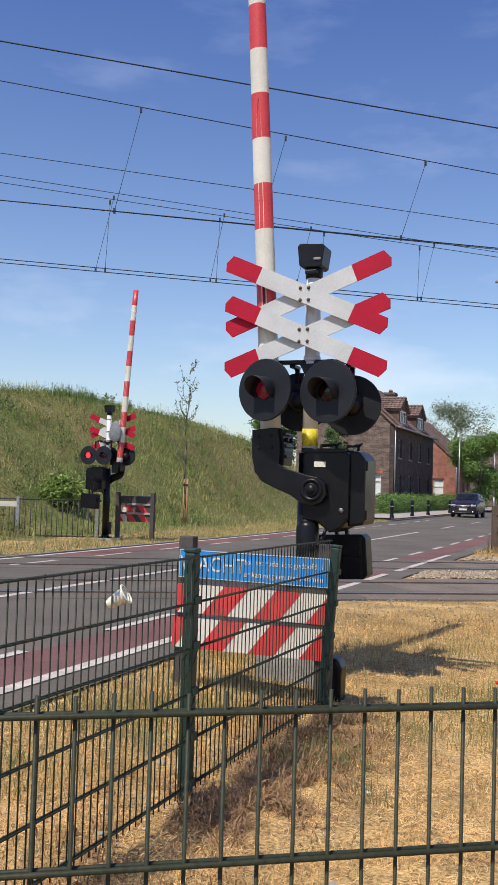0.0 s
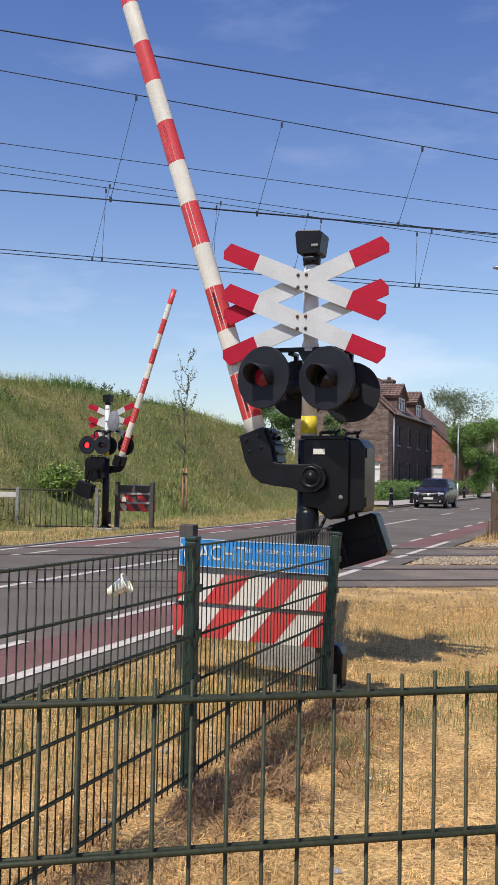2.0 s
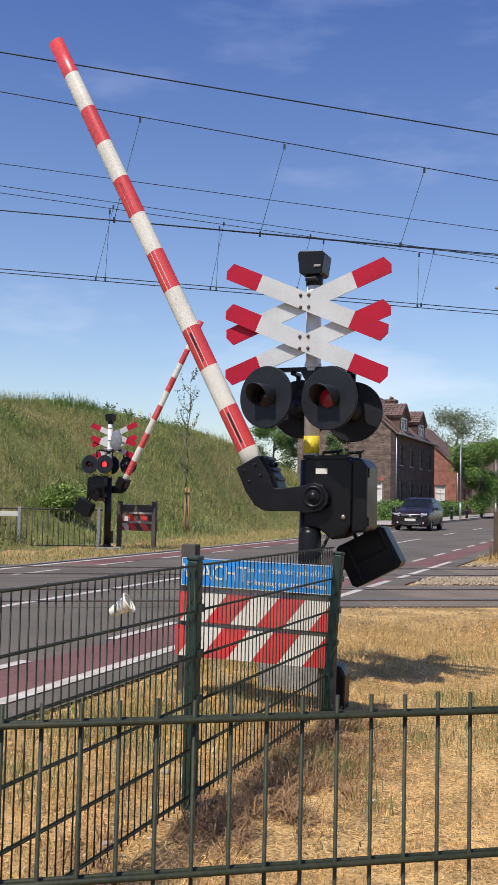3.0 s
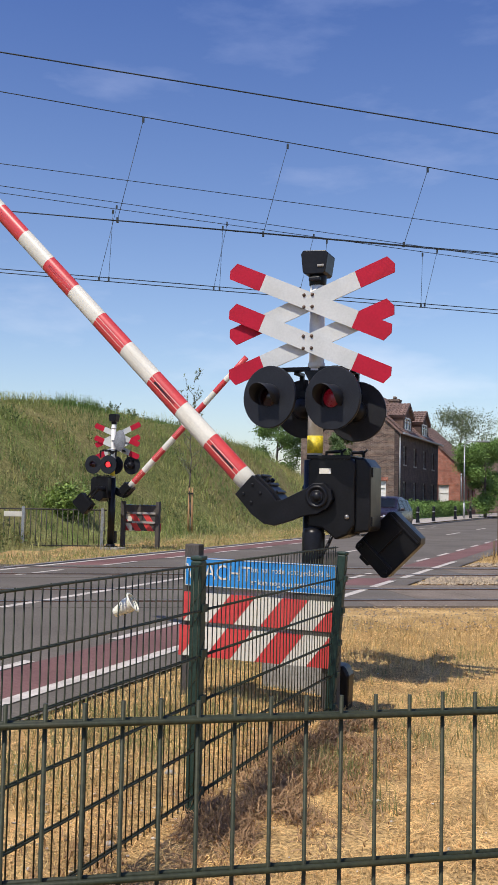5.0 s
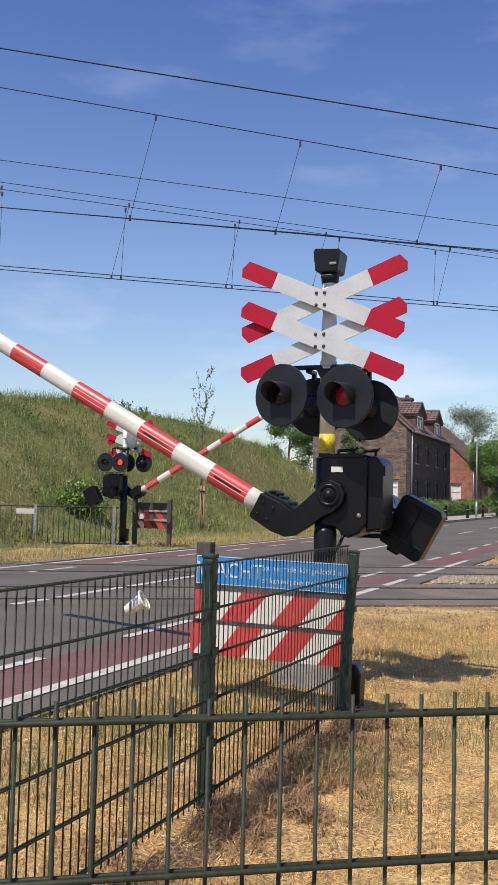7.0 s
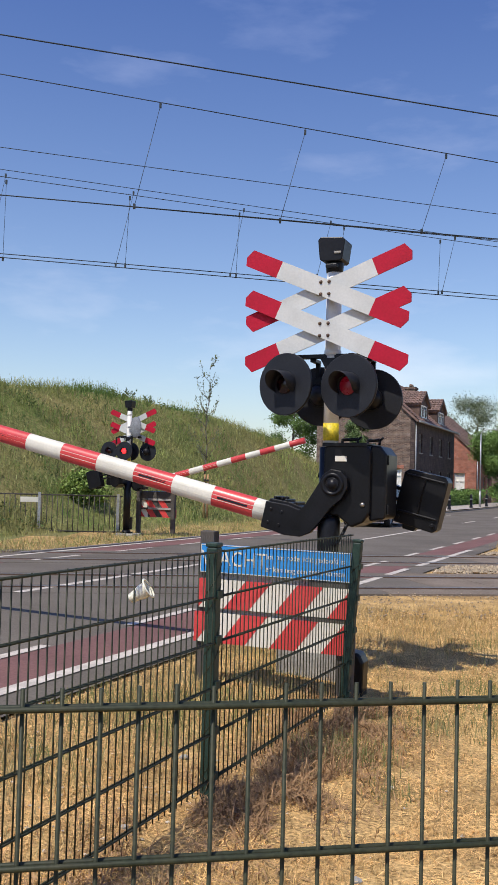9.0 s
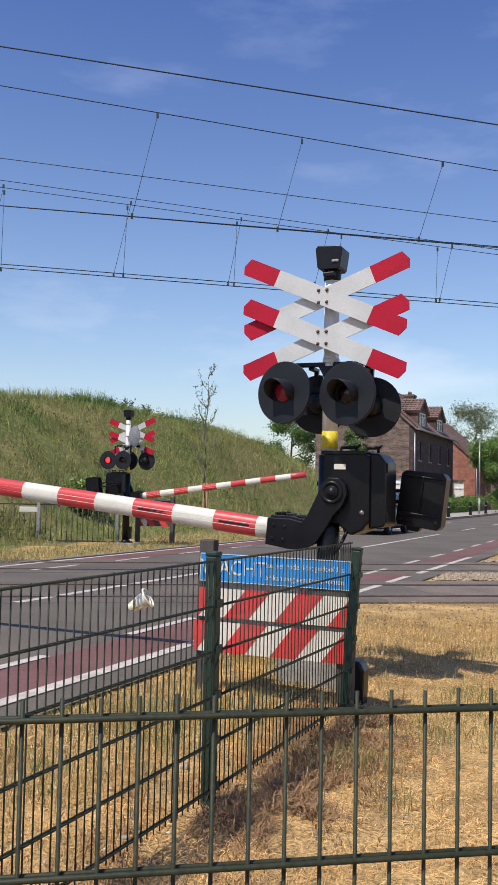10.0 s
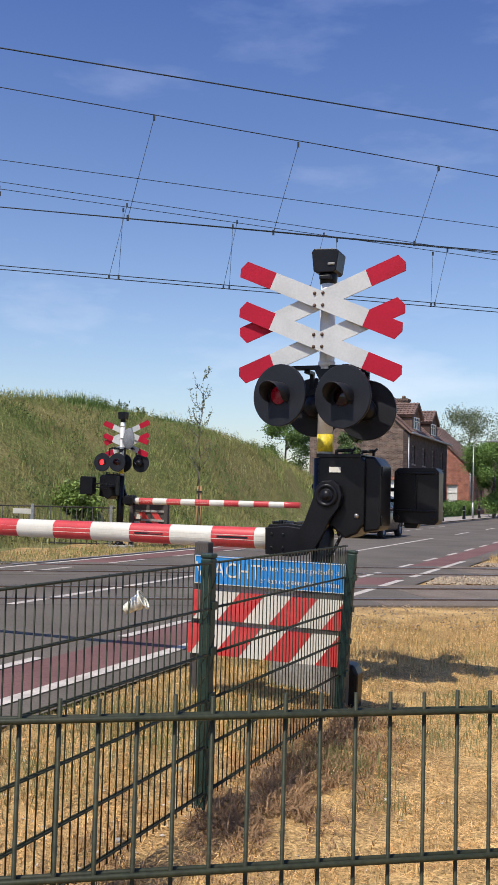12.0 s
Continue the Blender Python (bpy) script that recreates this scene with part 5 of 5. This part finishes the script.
def make_car():
    """Small dark hatchback: front at y = 0, tail at y = 4, wheels on z = 0."""
    c = thing("car", Matrix.Translation(sv(53, 7.7, 0.3)) @ Matrix.Diagonal((0.91, 0.95, 0.96, 1)), "dark aubergine family car driving up to the crossing and stopping", "car")
    # body shell from cross sections along y: (y, half width low, half width mid, z low, z waist, z top, half width top)
    secs = [(0.0, 0.66, 0.74, 0.26, 0.66, 0.74, 0.62), (0.1, 0.80, 0.84, 0.2, 0.72, 0.84, 0.72), (0.5, 0.85, 0.88, 0.2, 0.82, 0.95, 0.76), (1.0, 0.85, 0.89, 0.2, 0.88, 1.02, 0.78),
            (1.25, 0.85, 0.89, 0.2, 0.92, 1.08, 0.76), (1.85, 0.85, 0.89, 0.2, 0.94, 1.46, 0.64), (2.3, 0.85, 0.89, 0.2, 0.95, 1.53, 0.62), (3.1, 0.85, 0.89, 0.2, 0.97, 1.52, 0.61), (3.7, 0.84, 0.88, 0.22, 0.98, 1.44, 0.58), (3.95, 0.8, 0.84, 0.3, 0.98, 1.14, 0.62), (4.02, 0.72, 0.78, 0.36, 0.9, 0.95, 0.66)]
    bm = bmesh.new()
    rings = []
    for y, a, b, z0, zw, zt, wt in secs:
        half = [(a * 0.9, z0), (a, z0 + 0.1), (b, (z0 + zw) / 2), (b - 0.02, zw), (wt, zt - 0.04), (wt - 0.12, zt)]
        ring = [bm.verts.new((x, y, z)) for x, z in half] + [bm.verts.new((-x, y, z)) for x, z in half[::-1]]
        rings.append(ring)
    n = len(rings[0])
    for r0, r1 in zip(rings, rings[1:]):
        for k in range(n):
            bm.faces.new((r0[k], r0[(k + 1) % n], r1[(k + 1) % n], r1[k])).smooth = True
    bm.faces.new(rings[0])
    bm.faces.new(rings[-1][::-1])
    bmesh.ops.recalc_face_normals(bm, faces=bm.faces)
    part("body", bm, CAR_PAINT, c, "dark glossy body", 0.03)

    def pane(name, pts, lab=""):
        bm2 = bmesh.new()
        vs = [bm2.verts.new(p) for p in pts]
        bm2.faces.new(vs)
        bmesh.ops.solidify(bm2, geom=bm2.faces[:], thickness=0.012)
        part(name, bm2, GLASS_DARK, c, lab)

    pane("windscreen", [(-0.68, 1.27, 1.105), (0.68, 1.27, 1.105), (0.55, 1.83, 1.455), (-0.55, 1.83, 1.455)], "dark windscreen")
    for sx in (-1, 1):
        for ya, yb, yc, yd in ((1.45, 2.35, 2.35, 1.85), (2.43, 3.15, 3.1, 2.43), (3.23, 3.72, 3.62, 3.2)):
            q = [(sx * 0.872, ya, 0.97), (sx * 0.872, yb, 0.98), (sx * 0.665, yc, 1.41), (sx * 0.665, yd, 1.41)]
            pane("side_window", q if sx > 0 else q[::-1])
        bm = bmesh.new()
        box(bm, (sx * 0.63, 0.10, 0.73), (0.30, 0.2, 0.15), 0, Euler((0.35, 0, sx * 0.42)).to_matrix())
        part("headlight", bm, LAMP_CLEAR, c, "clear headlight", 0.03)
        bm = bmesh.new()
        box(bm, (sx * 0.95, 1.5, 1.02), (0.17, 0.1, 0.13))
        part("mirror", bm, CAR_PAINT, c, "door mirror", 0.03)
        bm = bmesh.new()
        box(bm, (sx * 0.74, 4.0, 0.9), (0.1, 0.06, 0.22))
        part("tail_light", bm, LENS_DARK, c, "dark red tail light", 0.02)
        for y in (0.78, 3.3):
            bm = bmesh.new()
            mw = Matrix.Translation((sx * 0.78, y, 0.31)) @ Matrix.Rotation(radians(90 * sx), 4, "Y")
            lathe(bm, [(0.2, -0.1), (0.29, -0.1), (0.31, -0.07), (0.31, 0.07), (0.29, 0.1), (0.2, 0.1)], mw, 24)
            tyre = part("wheel", bm, TYRE, c, "black tyre")
            bm = bmesh.new()
            lathe(bm, [(0.2, 0.08), (0.19, 0.06), (0.07, 0.075), (0.05, 0.1), (0, 0.1)], mw, 10)
            part("rim", bm, GREY_STEEL, tyre, "grey wheel rim")
    bm = bmesh.new()
    box(bm, (0, -0.005, 0.65), (0.84, 0.05, 0.10))
    part("grille", bm, BLACK_PAINT, c, "black grille", 0.01)
    bm = bmesh.new()
    box(bm, (0, 0.0, 0.36), (1.05, 0.05, 0.15))
    part("air_intake", bm, TYRE, c, "matt black lower intake", 0.01)
    bm = bmesh.new()
    box(bm, (0, -0.03, 0.30), (0.9, 0.015, 0.02))
    part("bumper_trim", bm, CHROME, c, "bright strip in the bumper")
    for sx in (-1, 1):
        bm = bmesh.new()
        lathe(bm, [(0.05, 0), (0.045, 0.02), (0, 0.025)], Matrix.Translation((sx * 0.62, 0.0, 0.36)) @ Matrix.Rotation(radians(90), 4, "X"), 12)
        part("fog_lamp", bm, LAMP_CLEAR, c, "round fog lamp")
        bm = bmesh.new()
        rod(bm, (sx * 0.885, 1.5, 0.92), (sx * 0.885, 3.2, 0.94), 0.008, 0.008, 6)
        part("door_handle_line", bm, BLACK_PAINT, c)
    bm = bmesh.new()
    box(bm, (0, -0.04, 0.69), (0.8, 0.02, 0.022))
    box(bm, (0, -0.035, 0.62), (0.8, 0.02, 0.012))
    lathe(bm, [(0.075, 0), (0.05, 0.02), (0, 0.02)], Matrix.Translation((0, -0.045, 0.665)) @ Matrix.Rotation(radians(90), 4, "X"), 12)
    part("trim", bm, CHROME, c, "bright metal trim")
    bm = bmesh.new()
    box(bm, (0, -0.03, 0.50), (0.52, 0.02, 0.11))
    part("number_plate", bm, PALE_PLATE, c, "plain pale number plate", 0.004)
    return c


CAR = make_car()
CAR_V = 8.75


# ---- grass ----
def blades(name, pts, heights, widths, lean, material, label, rng, category="grass"):
    n = len(pts)
    p = np.array(pts)
    az = rng.uniform(0, 2 * np.pi, n)
    side = np.stack([np.cos(az), np.sin(az), np.zeros(n)], 1) * np.array(widths)[:, None] / 2
    az2 = rng.uniform(0, 2 * np.pi, n)
    ln = np.abs(rng.normal(0, 1, n)) * lean
    h = np.array(heights)
    top = np.stack([np.cos(az2) * np.sin(ln) * h, np.sin(az2) * np.sin(ln) * h, np.cos(np.minimum(ln, 1.5)) * h], 1)
    mid = top * 0.5 + np.stack([np.zeros(n), np.zeros(n), h * 0.1], 1)
    v = np.stack([p - side, p + side, p + mid + side * 0.8, p + mid - side * 0.8, p + top], 1).reshape(-1, 3)
    f = []
    for i in range(n):
        b = 5 * i
        f += [(b, b + 1, b + 2, b + 3), (b + 3, b + 2, b + 4)]
    tagged(new(name, raw(name, v.tolist(), f, material)), label, category, kind="stuff")


def straws(name, pts, lengths, widths, rise, material, label, rng, category="grass"):
    """Curled strips that lie about: each an arc of three pieces in its own direction."""
    n = len(pts)
    p, ln, wd = np.array(pts), np.array(lengths), np.array(widths)
    az, el = rng.uniform(0, 2 * np.pi, n), np.abs(rng.normal(0, 1, n)) * rise
    bend, dip = rng.normal(0, 0.55, n), rng.uniform(0.2, 0.75, n)
    rows, at = [], p.copy()
    for i in range(4):
        side = np.stack([-np.sin(az), np.cos(az), rng.normal(0, 0.35, n)], 1) * (wd * (1 - 0.22 * i) / 2)[:, None]
        rows += [at - side, at + side]
        at = at + np.stack([np.cos(az) * np.cos(el), np.sin(az) * np.cos(el), np.sin(el)], 1) * (ln / 3)[:, None]
        at[:, 2] = np.maximum(at[:, 2], p[:, 2] + 0.002)
        az, el = az + bend, el - dip
    v = np.stack(rows, 1).reshape(-1, 3)
    b = 8 * np.arange(n)[:, None, None] + np.array([[0, 1, 3, 2], [2, 3, 5, 4], [4, 5, 7, 6]])[None]
    tagged(new(name, raw(name, v.tolist(), b.reshape(-1, 4).tolist(), material)), label, category, kind="stuff")


def lawn_spot(rng):
    y = 1.6 + 10.4 * rng.random() ** 1.7
    return rng.uniform(-0.36 * y - 0.2, 0.36 * y + 0.5), y


def dry_lawn():
    rng = np.random.default_rng(7)
    pts, hs, ws = [], [], []
    for k in range(70000):
        x, y = lawn_spot(rng)
        p = Vector((x, y, 0))
        if p.dot(V) > 3.2 or p.dot(TN) > 9.6:
            continue
        patch = noise.noise((x * 1.6, y * 1.6, 5)) + 0.5 * noise.noise((x * 5, y * 5, 8))
        if patch < -0.1 and rng.random() < 0.75:
            continue
        pts.append((x, y, ground_z(x, y) - 0.004))
        far = 1 + 0.05 * y
        hs.append(rng.uniform(0.015, 0.05) * far * (1.0 + patch))
        ws.append(rng.uniform(0.002, 0.004) * far)
    blades("dry_grass", pts, hs, ws, 1.2, DRY_BLADE, "short sunburnt straw-coloured grass", rng)
    pts, hs, ws = [], [], []
    for k in range(165000):
        x, y = lawn_spot(rng)
        p = Vector((x, y, 0))
        if p.dot(V) > 3.2 or p.dot(TN) > 10.0:
            continue
        heap = noise.noise((x * 3.1, y * 3.1, 15))
        if heap < -0.15 and rng.random() < 0.7:
            continue
        far = 1 + 0.06 * y
        pts.append((x, y, ground_z(x, y) + 0.003 + 0.02 * max(0, heap)))
        hs.append(rng.uniform(0.025, 0.085) * far)
        ws.append(rng.uniform(0.0012, 0.003) * far)
    straws("straw_litter", pts, hs, ws, 0.35, STRAW, "matted curls of bleached straw on the lawn", rng)
    pts, hs, ws = [], [], []
    across = Vector((FD.y, -FD.x, 0))
    for k in range(26000):
        q, o = rng.uniform(-2.6, 2.1), rng.normal(0.10, 0.20)
        c = A0 + FD * q + across * (o + 0.12 * max(0, 1 - abs(q - 0.6)))
        if noise.noise((c.x * 4, c.y * 4, 2)) < -0.2 or (q < -0.2 and k % 3):
            continue
        pts.append((c.x, c.y, ground_z(c.x, c.y) + rng.uniform(0, 0.03)))
        hs.append(rng.uniform(0.03, 0.12))
        ws.append(rng.uniform(0.003, 0.008))
    straws("dead_weeds", pts, hs, ws, 0.75, DEAD_BLADE, "reddish brown dead weeds heaped along the fence", rng)
    pts, hs, ws = [], [], []
    for cx, cy, r, n in ((0.38, 5.15, 0.14, 350), (1.75, 5.9, 0.35, 700), (2.3, 6.2, 0.35, 600), (1.0, 5.9, 0.2, 200), (-0.3, 6.0, 0.35, 600), (2.2, 8.8, 0.5, 600), (0.1, 7.6, 0.5, 500), (-0.6, 5.4, 0.3, 350), (0.6, 4.6, 0.08, 60), (-1.0, 5.6, 0.3, 350), (-1.1, 4.6, 0.25, 200), (1.7, 7.0, 0.3, 500)):
        for k in range(2 * n):
            x, y = cx + rng.normal(0, r), cy + rng.normal(0, r)
            if Vector((x, y, 0)).dot(V) > 3.2:
                continue
            pts.append((x, y, ground_z(x, y) - 0.004))
            hs.append(rng.uniform(0.04, 0.14))
            ws.append(rng.uniform(0.002, 0.005))
    blades("green_grass", pts, hs, ws, 0.6, GREEN_TUFT, "tufts of fresh green grass in the dry lawn", rng)
    pts, hs, ws = [], [], []
    for k in range(26000):      # duller, greener strip between the fence and the road
        s, v = rng.uniform(1.5, 10.5), 3.2 - abs(rng.normal(0, 0.7))
        p = sv(s, v)
        if (p - A0).dot(Vector((-FD.y, FD.x, 0))) < 0.05 or noise.noise((p.x * 2.2, p.y * 2.2, 12)) < -0.25:
            continue
        pts.append((p.x, p.y, ground_z(p.x, p.y) - 0.004))
        hs.append(rng.uniform(0.02, 0.075))
        ws.append(rng.uniform(0.002, 0.0045))
    blades("roadside_grass", pts, hs, ws, 1.0, VERGE_BLADE, "dull half-dry grass between the fence and the road", rng)
    pts, hs, ws = [], [], []
    for k in range(24000):      # straw verge by the tracks
        d, w = rng.uniform(-2, 13), 7.4 + 2.8 * rng.random() ** 0.8
        p = TN * w + TD * d
        if p.dot(V) < 3.1 and noise.noise((p.x * 1.2, p.y * 1.2, 4)) > -0.3:
            pts.append((p.x, p.y, ground_z(p.x, p.y)))
            hs.append(rng.uniform(0.03, 0.13))
            ws.append(rng.uniform(0.003, 0.006))
    for k in range(5000):
        s, v = rng.uniform(19.6, 30), rng.uniform(-0.5, 3.1)
        p = sv(s, v)
        if p.dot(TN) > 18.9:
            pts.append((p.x, p.y, ground_z(p.x, p.y)))
            hs.append(rng.uniform(0.08, 0.3))
            ws.append(rng.uniform(0.006, 0.012))
    blades("straw_grass", pts, hs, ws, 0.6, DRY_BLADE, "taller straw-coloured grass along the track", rng)


def bank_grass():
    rng = np.random.default_rng(8)
    sets = ([], [], []), ([], [], [])
    weeds = []
    for k in range(230000):
        s, v = rng.uniform(4, 70), 13.3 + 13.7 * rng.random() ** 0.9
        p = sv(s, v)
        z = ground_z(p.x, p.y) - 0.08 + bank_h(s, v)
        clump = noise.noise((s * 0.45, v * 0.45, 9)) + 0.7 * noise.noise((s * 1.5, v * 1.5, 2)) + 0.4 * noise.noise((s * 4, v * 4, 6))
        tone = noise.noise((s * 0.28, v * 0.28, 31)) + 0.5 * noise.noise((s * 1.1, v * 1.1, 33)) + 0.12 * (17.0 - v) / 4
        pick = sets[1 if tone + rng.normal(0, 0.18) > 0.08 else 0]
        pick[0].append((p.x, p.y, z))
        pick[1].append(max(0.06, rng.uniform(0.14, 0.36) * (1.0 + 1.1 * clump)) * (0.55 + 0.45 * smooth(12.5, 14.5, v)))
        pick[2].append(rng.uniform(0.008, 0.019))
        if clump > 0.42 and k % 14 == 0 and v < 20:
            weeds.append((p.x, p.y, z + 0.12 + 0.3 * rng.random() * clump))
    for (pts, hs, ws), m, name, label in zip(sets, (GREEN_BLADE, OLIVE_BLADE), ("bank_grass", "bank_straw_grass"), ("long waving green grass on the embankment", "yellowing long grass in patches on the embankment")):
        blades(name, pts, hs, ws, 0.75, m, label, rng)
    v, f = leaf_cloud(rng, weeds, 9000, 0.14, 0.04)
    tagged(new("bank_weeds", raw("bank_weeds", v, f, WEED_LEAF)), "broad-leaved green weeds among the bank's long grass", "weeds", kind="stuff")
    pts, hs, ws = [], [], []
    gp, gh, gw = [], [], []
    for k in range(44000):
        s, v = rng.uniform(6, 48), 10.3 + abs(rng.normal(0, 1.5))
        if v > 14.5 or (v > 12.3 and s < 24):
            continue
        p = sv(s, v)
        pts.append((p.x, p.y, ground_z(p.x, p.y) - 0.02 + max(0, bank_h(s, v) - 0.05)))
        if k % 5 < 2:
            gp.append(pts.pop())
            gh.append(rng.uniform(0.05, 0.16) + 0.1 * max(0, v - 11.5))
            gw.append(rng.uniform(0.008, 0.016))
            continue
        hs.append(rng.uniform(0.03, 0.11) + 0.07 * max(0, v - 11.5))
        ws.append(rng.uniform(0.007, 0.014))
    blades("verge_green", gp, gh, gw, 0.8, OLIVE_BLADE, "short green grass on the verge before the bank", rng)
    blades("verge_grass", pts, hs, ws, 0.7, VERGE_BLADE, "dry straw grass on the verge before the bank", rng)
    pts, hs, ws = [], [], []
    for k in range(26000):      # pale seed heads
        s, v = rng.uniform(4, 62), 13 + 13 * rng.random()
        if noise.noise((s * 0.35, v * 0.35, 21)) + 0.6 * noise.noise((s * 1.3, v * 1.3, 3)) < 0.08:
            continue
        p = sv(s, v)
        pts.append((p.x, p.y, ground_z(p.x, p.y) + rng.uniform(0.08, 0.34) + bank_h(s, v)))
        hs.append(rng.uniform(0.06, 0.15))
        ws.append(rng.uniform(0.010, 0.022))
    blades("seed_heads", pts, hs, ws, 0.35, SEED_BLADE, "pale yellow-green grass seed heads on the embankment", rng)


VERGE_BLADE = mat("dull verge straw", (0.44, 0.345, 0.18), (0.25, 0.225, 0.10), 0.9, 0.85, fine=20, spread=0.4, spec=0.15, obj_random=0.45)
STRAW = mat("bleached straw", (0.74, 0.49, 0.205), (0.52, 0.325, 0.13), 2.2, 0.75, fine=25, spread=0.4, spec=0.25, obj_random=0.5)
DEAD_BLADE = mat("dead brown weeds", (0.38, 0.235, 0.115), (0.23, 0.14, 0.075), 1.5, 0.85, fine=30, spec=0.2, obj_random=0.4)
GREEN_TUFT = mat("fresh green blades", (0.17, 0.20, 0.06), (0.24, 0.22, 0.09), 1.5, 0.75, fine=30, spec=0.25, obj_random=0.35)
SEED_BLADE = mat("pale seed heads", (0.33, 0.33, 0.14), (0.28, 0.30, 0.12), 1.0, 0.8, fine=10, spec=0.2, obj_random=0.3)
CHIP = mat("pale stone chips", (0.62, 0.58, 0.50), (0.42, 0.38, 0.32), 20, 0.9, fine=60, obj_random=0.4)
dry_lawn()
bank_grass()

# a few pale stones and scraps in the grass
for k, (x, y) in enumerate(((-0.33, 2.95), (-0.27, 2.98), (0.35, 3.6), (0.62, 4.7), (-0.55, 3.9), (-0.4, 4.9), (1.1, 3.9), (-0.12, 3.1))):
    bm = bmesh.new()
    bmesh.ops.create_icosphere(bm, subdivisions=2, radius=0.014 + 0.004 * (k % 3))
    for vert in bm.verts:
        vert.co *= 1 + 0.3 * noise.noise(vert.co * 60 + Vector((k, 0, 0)))
        vert.co.z *= 0.6
    solid("stone", bm, PLASTIC_WHITE if k % 3 == 0 else CONCRETE, "small pale stone lying in the dry grass", "stone", "", "stones", Matrix.Translation((x, y, ground_z(x, y) + 0.012)))



# pale chips trodden into the dry ground
rng = np.random.default_rng(41)
verts, faces = [], []
for k in range(420):
    if k % 3:
        c = A0 + FD * rng.uniform(-2.5, 1.8) + Vector((-FD.y, FD.x, 0)) * abs(rng.normal(0.15, 0.5))
        x, y = c.x, c.y
    else:
        x, y = lawn_spot(rng)
    if Vector((x, y, 0)).dot(V) > 3.15:
        continue
    b, r, z = len(verts), rng.uniform(0.004, 0.013), ground_z(x, y) + 0.008
    for dx, dy, dz in ((1, 0, 0), (0, 1, 0), (-1, 0, 0), (0, -1, 0), (0.2, 0.1, 0.6), (0, 0, -0.6)):
        j = rng.uniform(0.5, 1.2)
        verts.append((x + dx * r * j, y + dy * r * j, z + dz * r * j))
    faces += [(b + i, b + (i + 1) % 4, b + 4) for i in range(4)] + [(b + (i + 1) % 4, b + i, b + 5) for i in range(4)]
tagged(new("stone_chips", raw("stone_chips", verts, faces, CHIP)), "small pale stone chips trodden into the ground", "gravel", kind="stuff")


# ---- what moves ----
TURN = ((0, 87.6), (0.5, 87.5), (0.7, 86.6), (1, 83.5), (1.5, 76.7), (2, 72.2), (2.5, 67.4), (3, 62.8), (3.6, 57.3), (4.2, 51.9), (5, 44.8), (5.5, 40.5), (6, 36.4), (6.5, 32.4), (7, 28.5), (7.6, 23.8), (8.3, 18.4),
        (9, 13.2), (9.5, 9.8), (10, 6.3), (10.5, 2.7), (10.9, 0.2), (11, 0), (11.5, -0.2), (12, 0))
FAR_TURN = ((0, 87.4), (0.5, 87.3), (0.7, 86.3), (1, 83.5), (1.5, 77.5), (2, 72.8), (2.5, 68.3), (3, 63.8), (3.6, 58.5), (4.2, 53.2), (5, 46.1), (5.5, 41.9), (6, 37.8), (6.5, 33.8), (7, 29.9), (7.6, 25.3), (8.3, 20.0),
            (9, 15.1), (9.5, 11.5), (10, 7.8), (10.5, 4.2), (11, 0.9), (11.3, -0.6), (11.5, -0.8), (12, 0.1))
CAR_WAY = ((0, 57.0), (0.5, 55.0), (1, 52.3), (1.5, 49.4), (2, 46.5), (2.5, 43.9), (3, 41.7), (3.6, 39.2), (4.2, 36.8), (4.8, 34.7), (5, 34.1), (5.5, 32.8), (6, 31.8), (6.5, 31.2), (7, 31.0), (8, 31.0), (12, 31.0))


def motions():
    for arm, turns in ((NEAR_ARM, TURN), (FAR_ARM, FAR_TURN)):
        walk(arm, [(t, pose(0.033, -0.10, 1.474, 0, a * 0.985 + 0.35 * math.sin(radians(2 * max(a, 0))), 0)) for t, a in turns])
    # the two lamps of each pair flash in turn: a lens shows its lit or its dark side
    centres = (-0.33, 0.26, 0.97, 1.57, 2.2, 2.95, 3.6, 4.28, 4.95, 5.55, 6.24, 6.93, 7.62, 8.31, 9.0, 9.56, 10.2, 10.83, 11.48, 12.2)
    for k, lens in enumerate(LENSES):
        first = k % 4 in (0, 2)
        rows = [(0.0, 180 if first else 0)]
        for c in centres:
            for t, a in ((c - 0.17, 180), (c + 0.16, 0)):
                lo, hi = (a, 180 - a) if first else (180 - a, a)
                if t > 0.05 and t < 11.85:
                    rows += [(t, lo), (t + 1 / 30, lo + (hi - lo) / 3), (t + 2 / 30, hi - (hi - lo) / 3), (t + 0.1, hi)]
        rows.append((12.0, rows[-1][1]))
        walk(lens, [(t, pose(0, 0, 0.014, 0, a, 0)) for t, a in rows])
    walk(CAR, [(t, Matrix.Translation(sv(s, CAR_V, road_z(s) + 0.0)) @ Matrix.Rotation(-ROAD, 4, "Z") @ Matrix.Diagonal((0.91, 0.95, 0.96, 1))) for t, s in CAR_WAY])


motions()
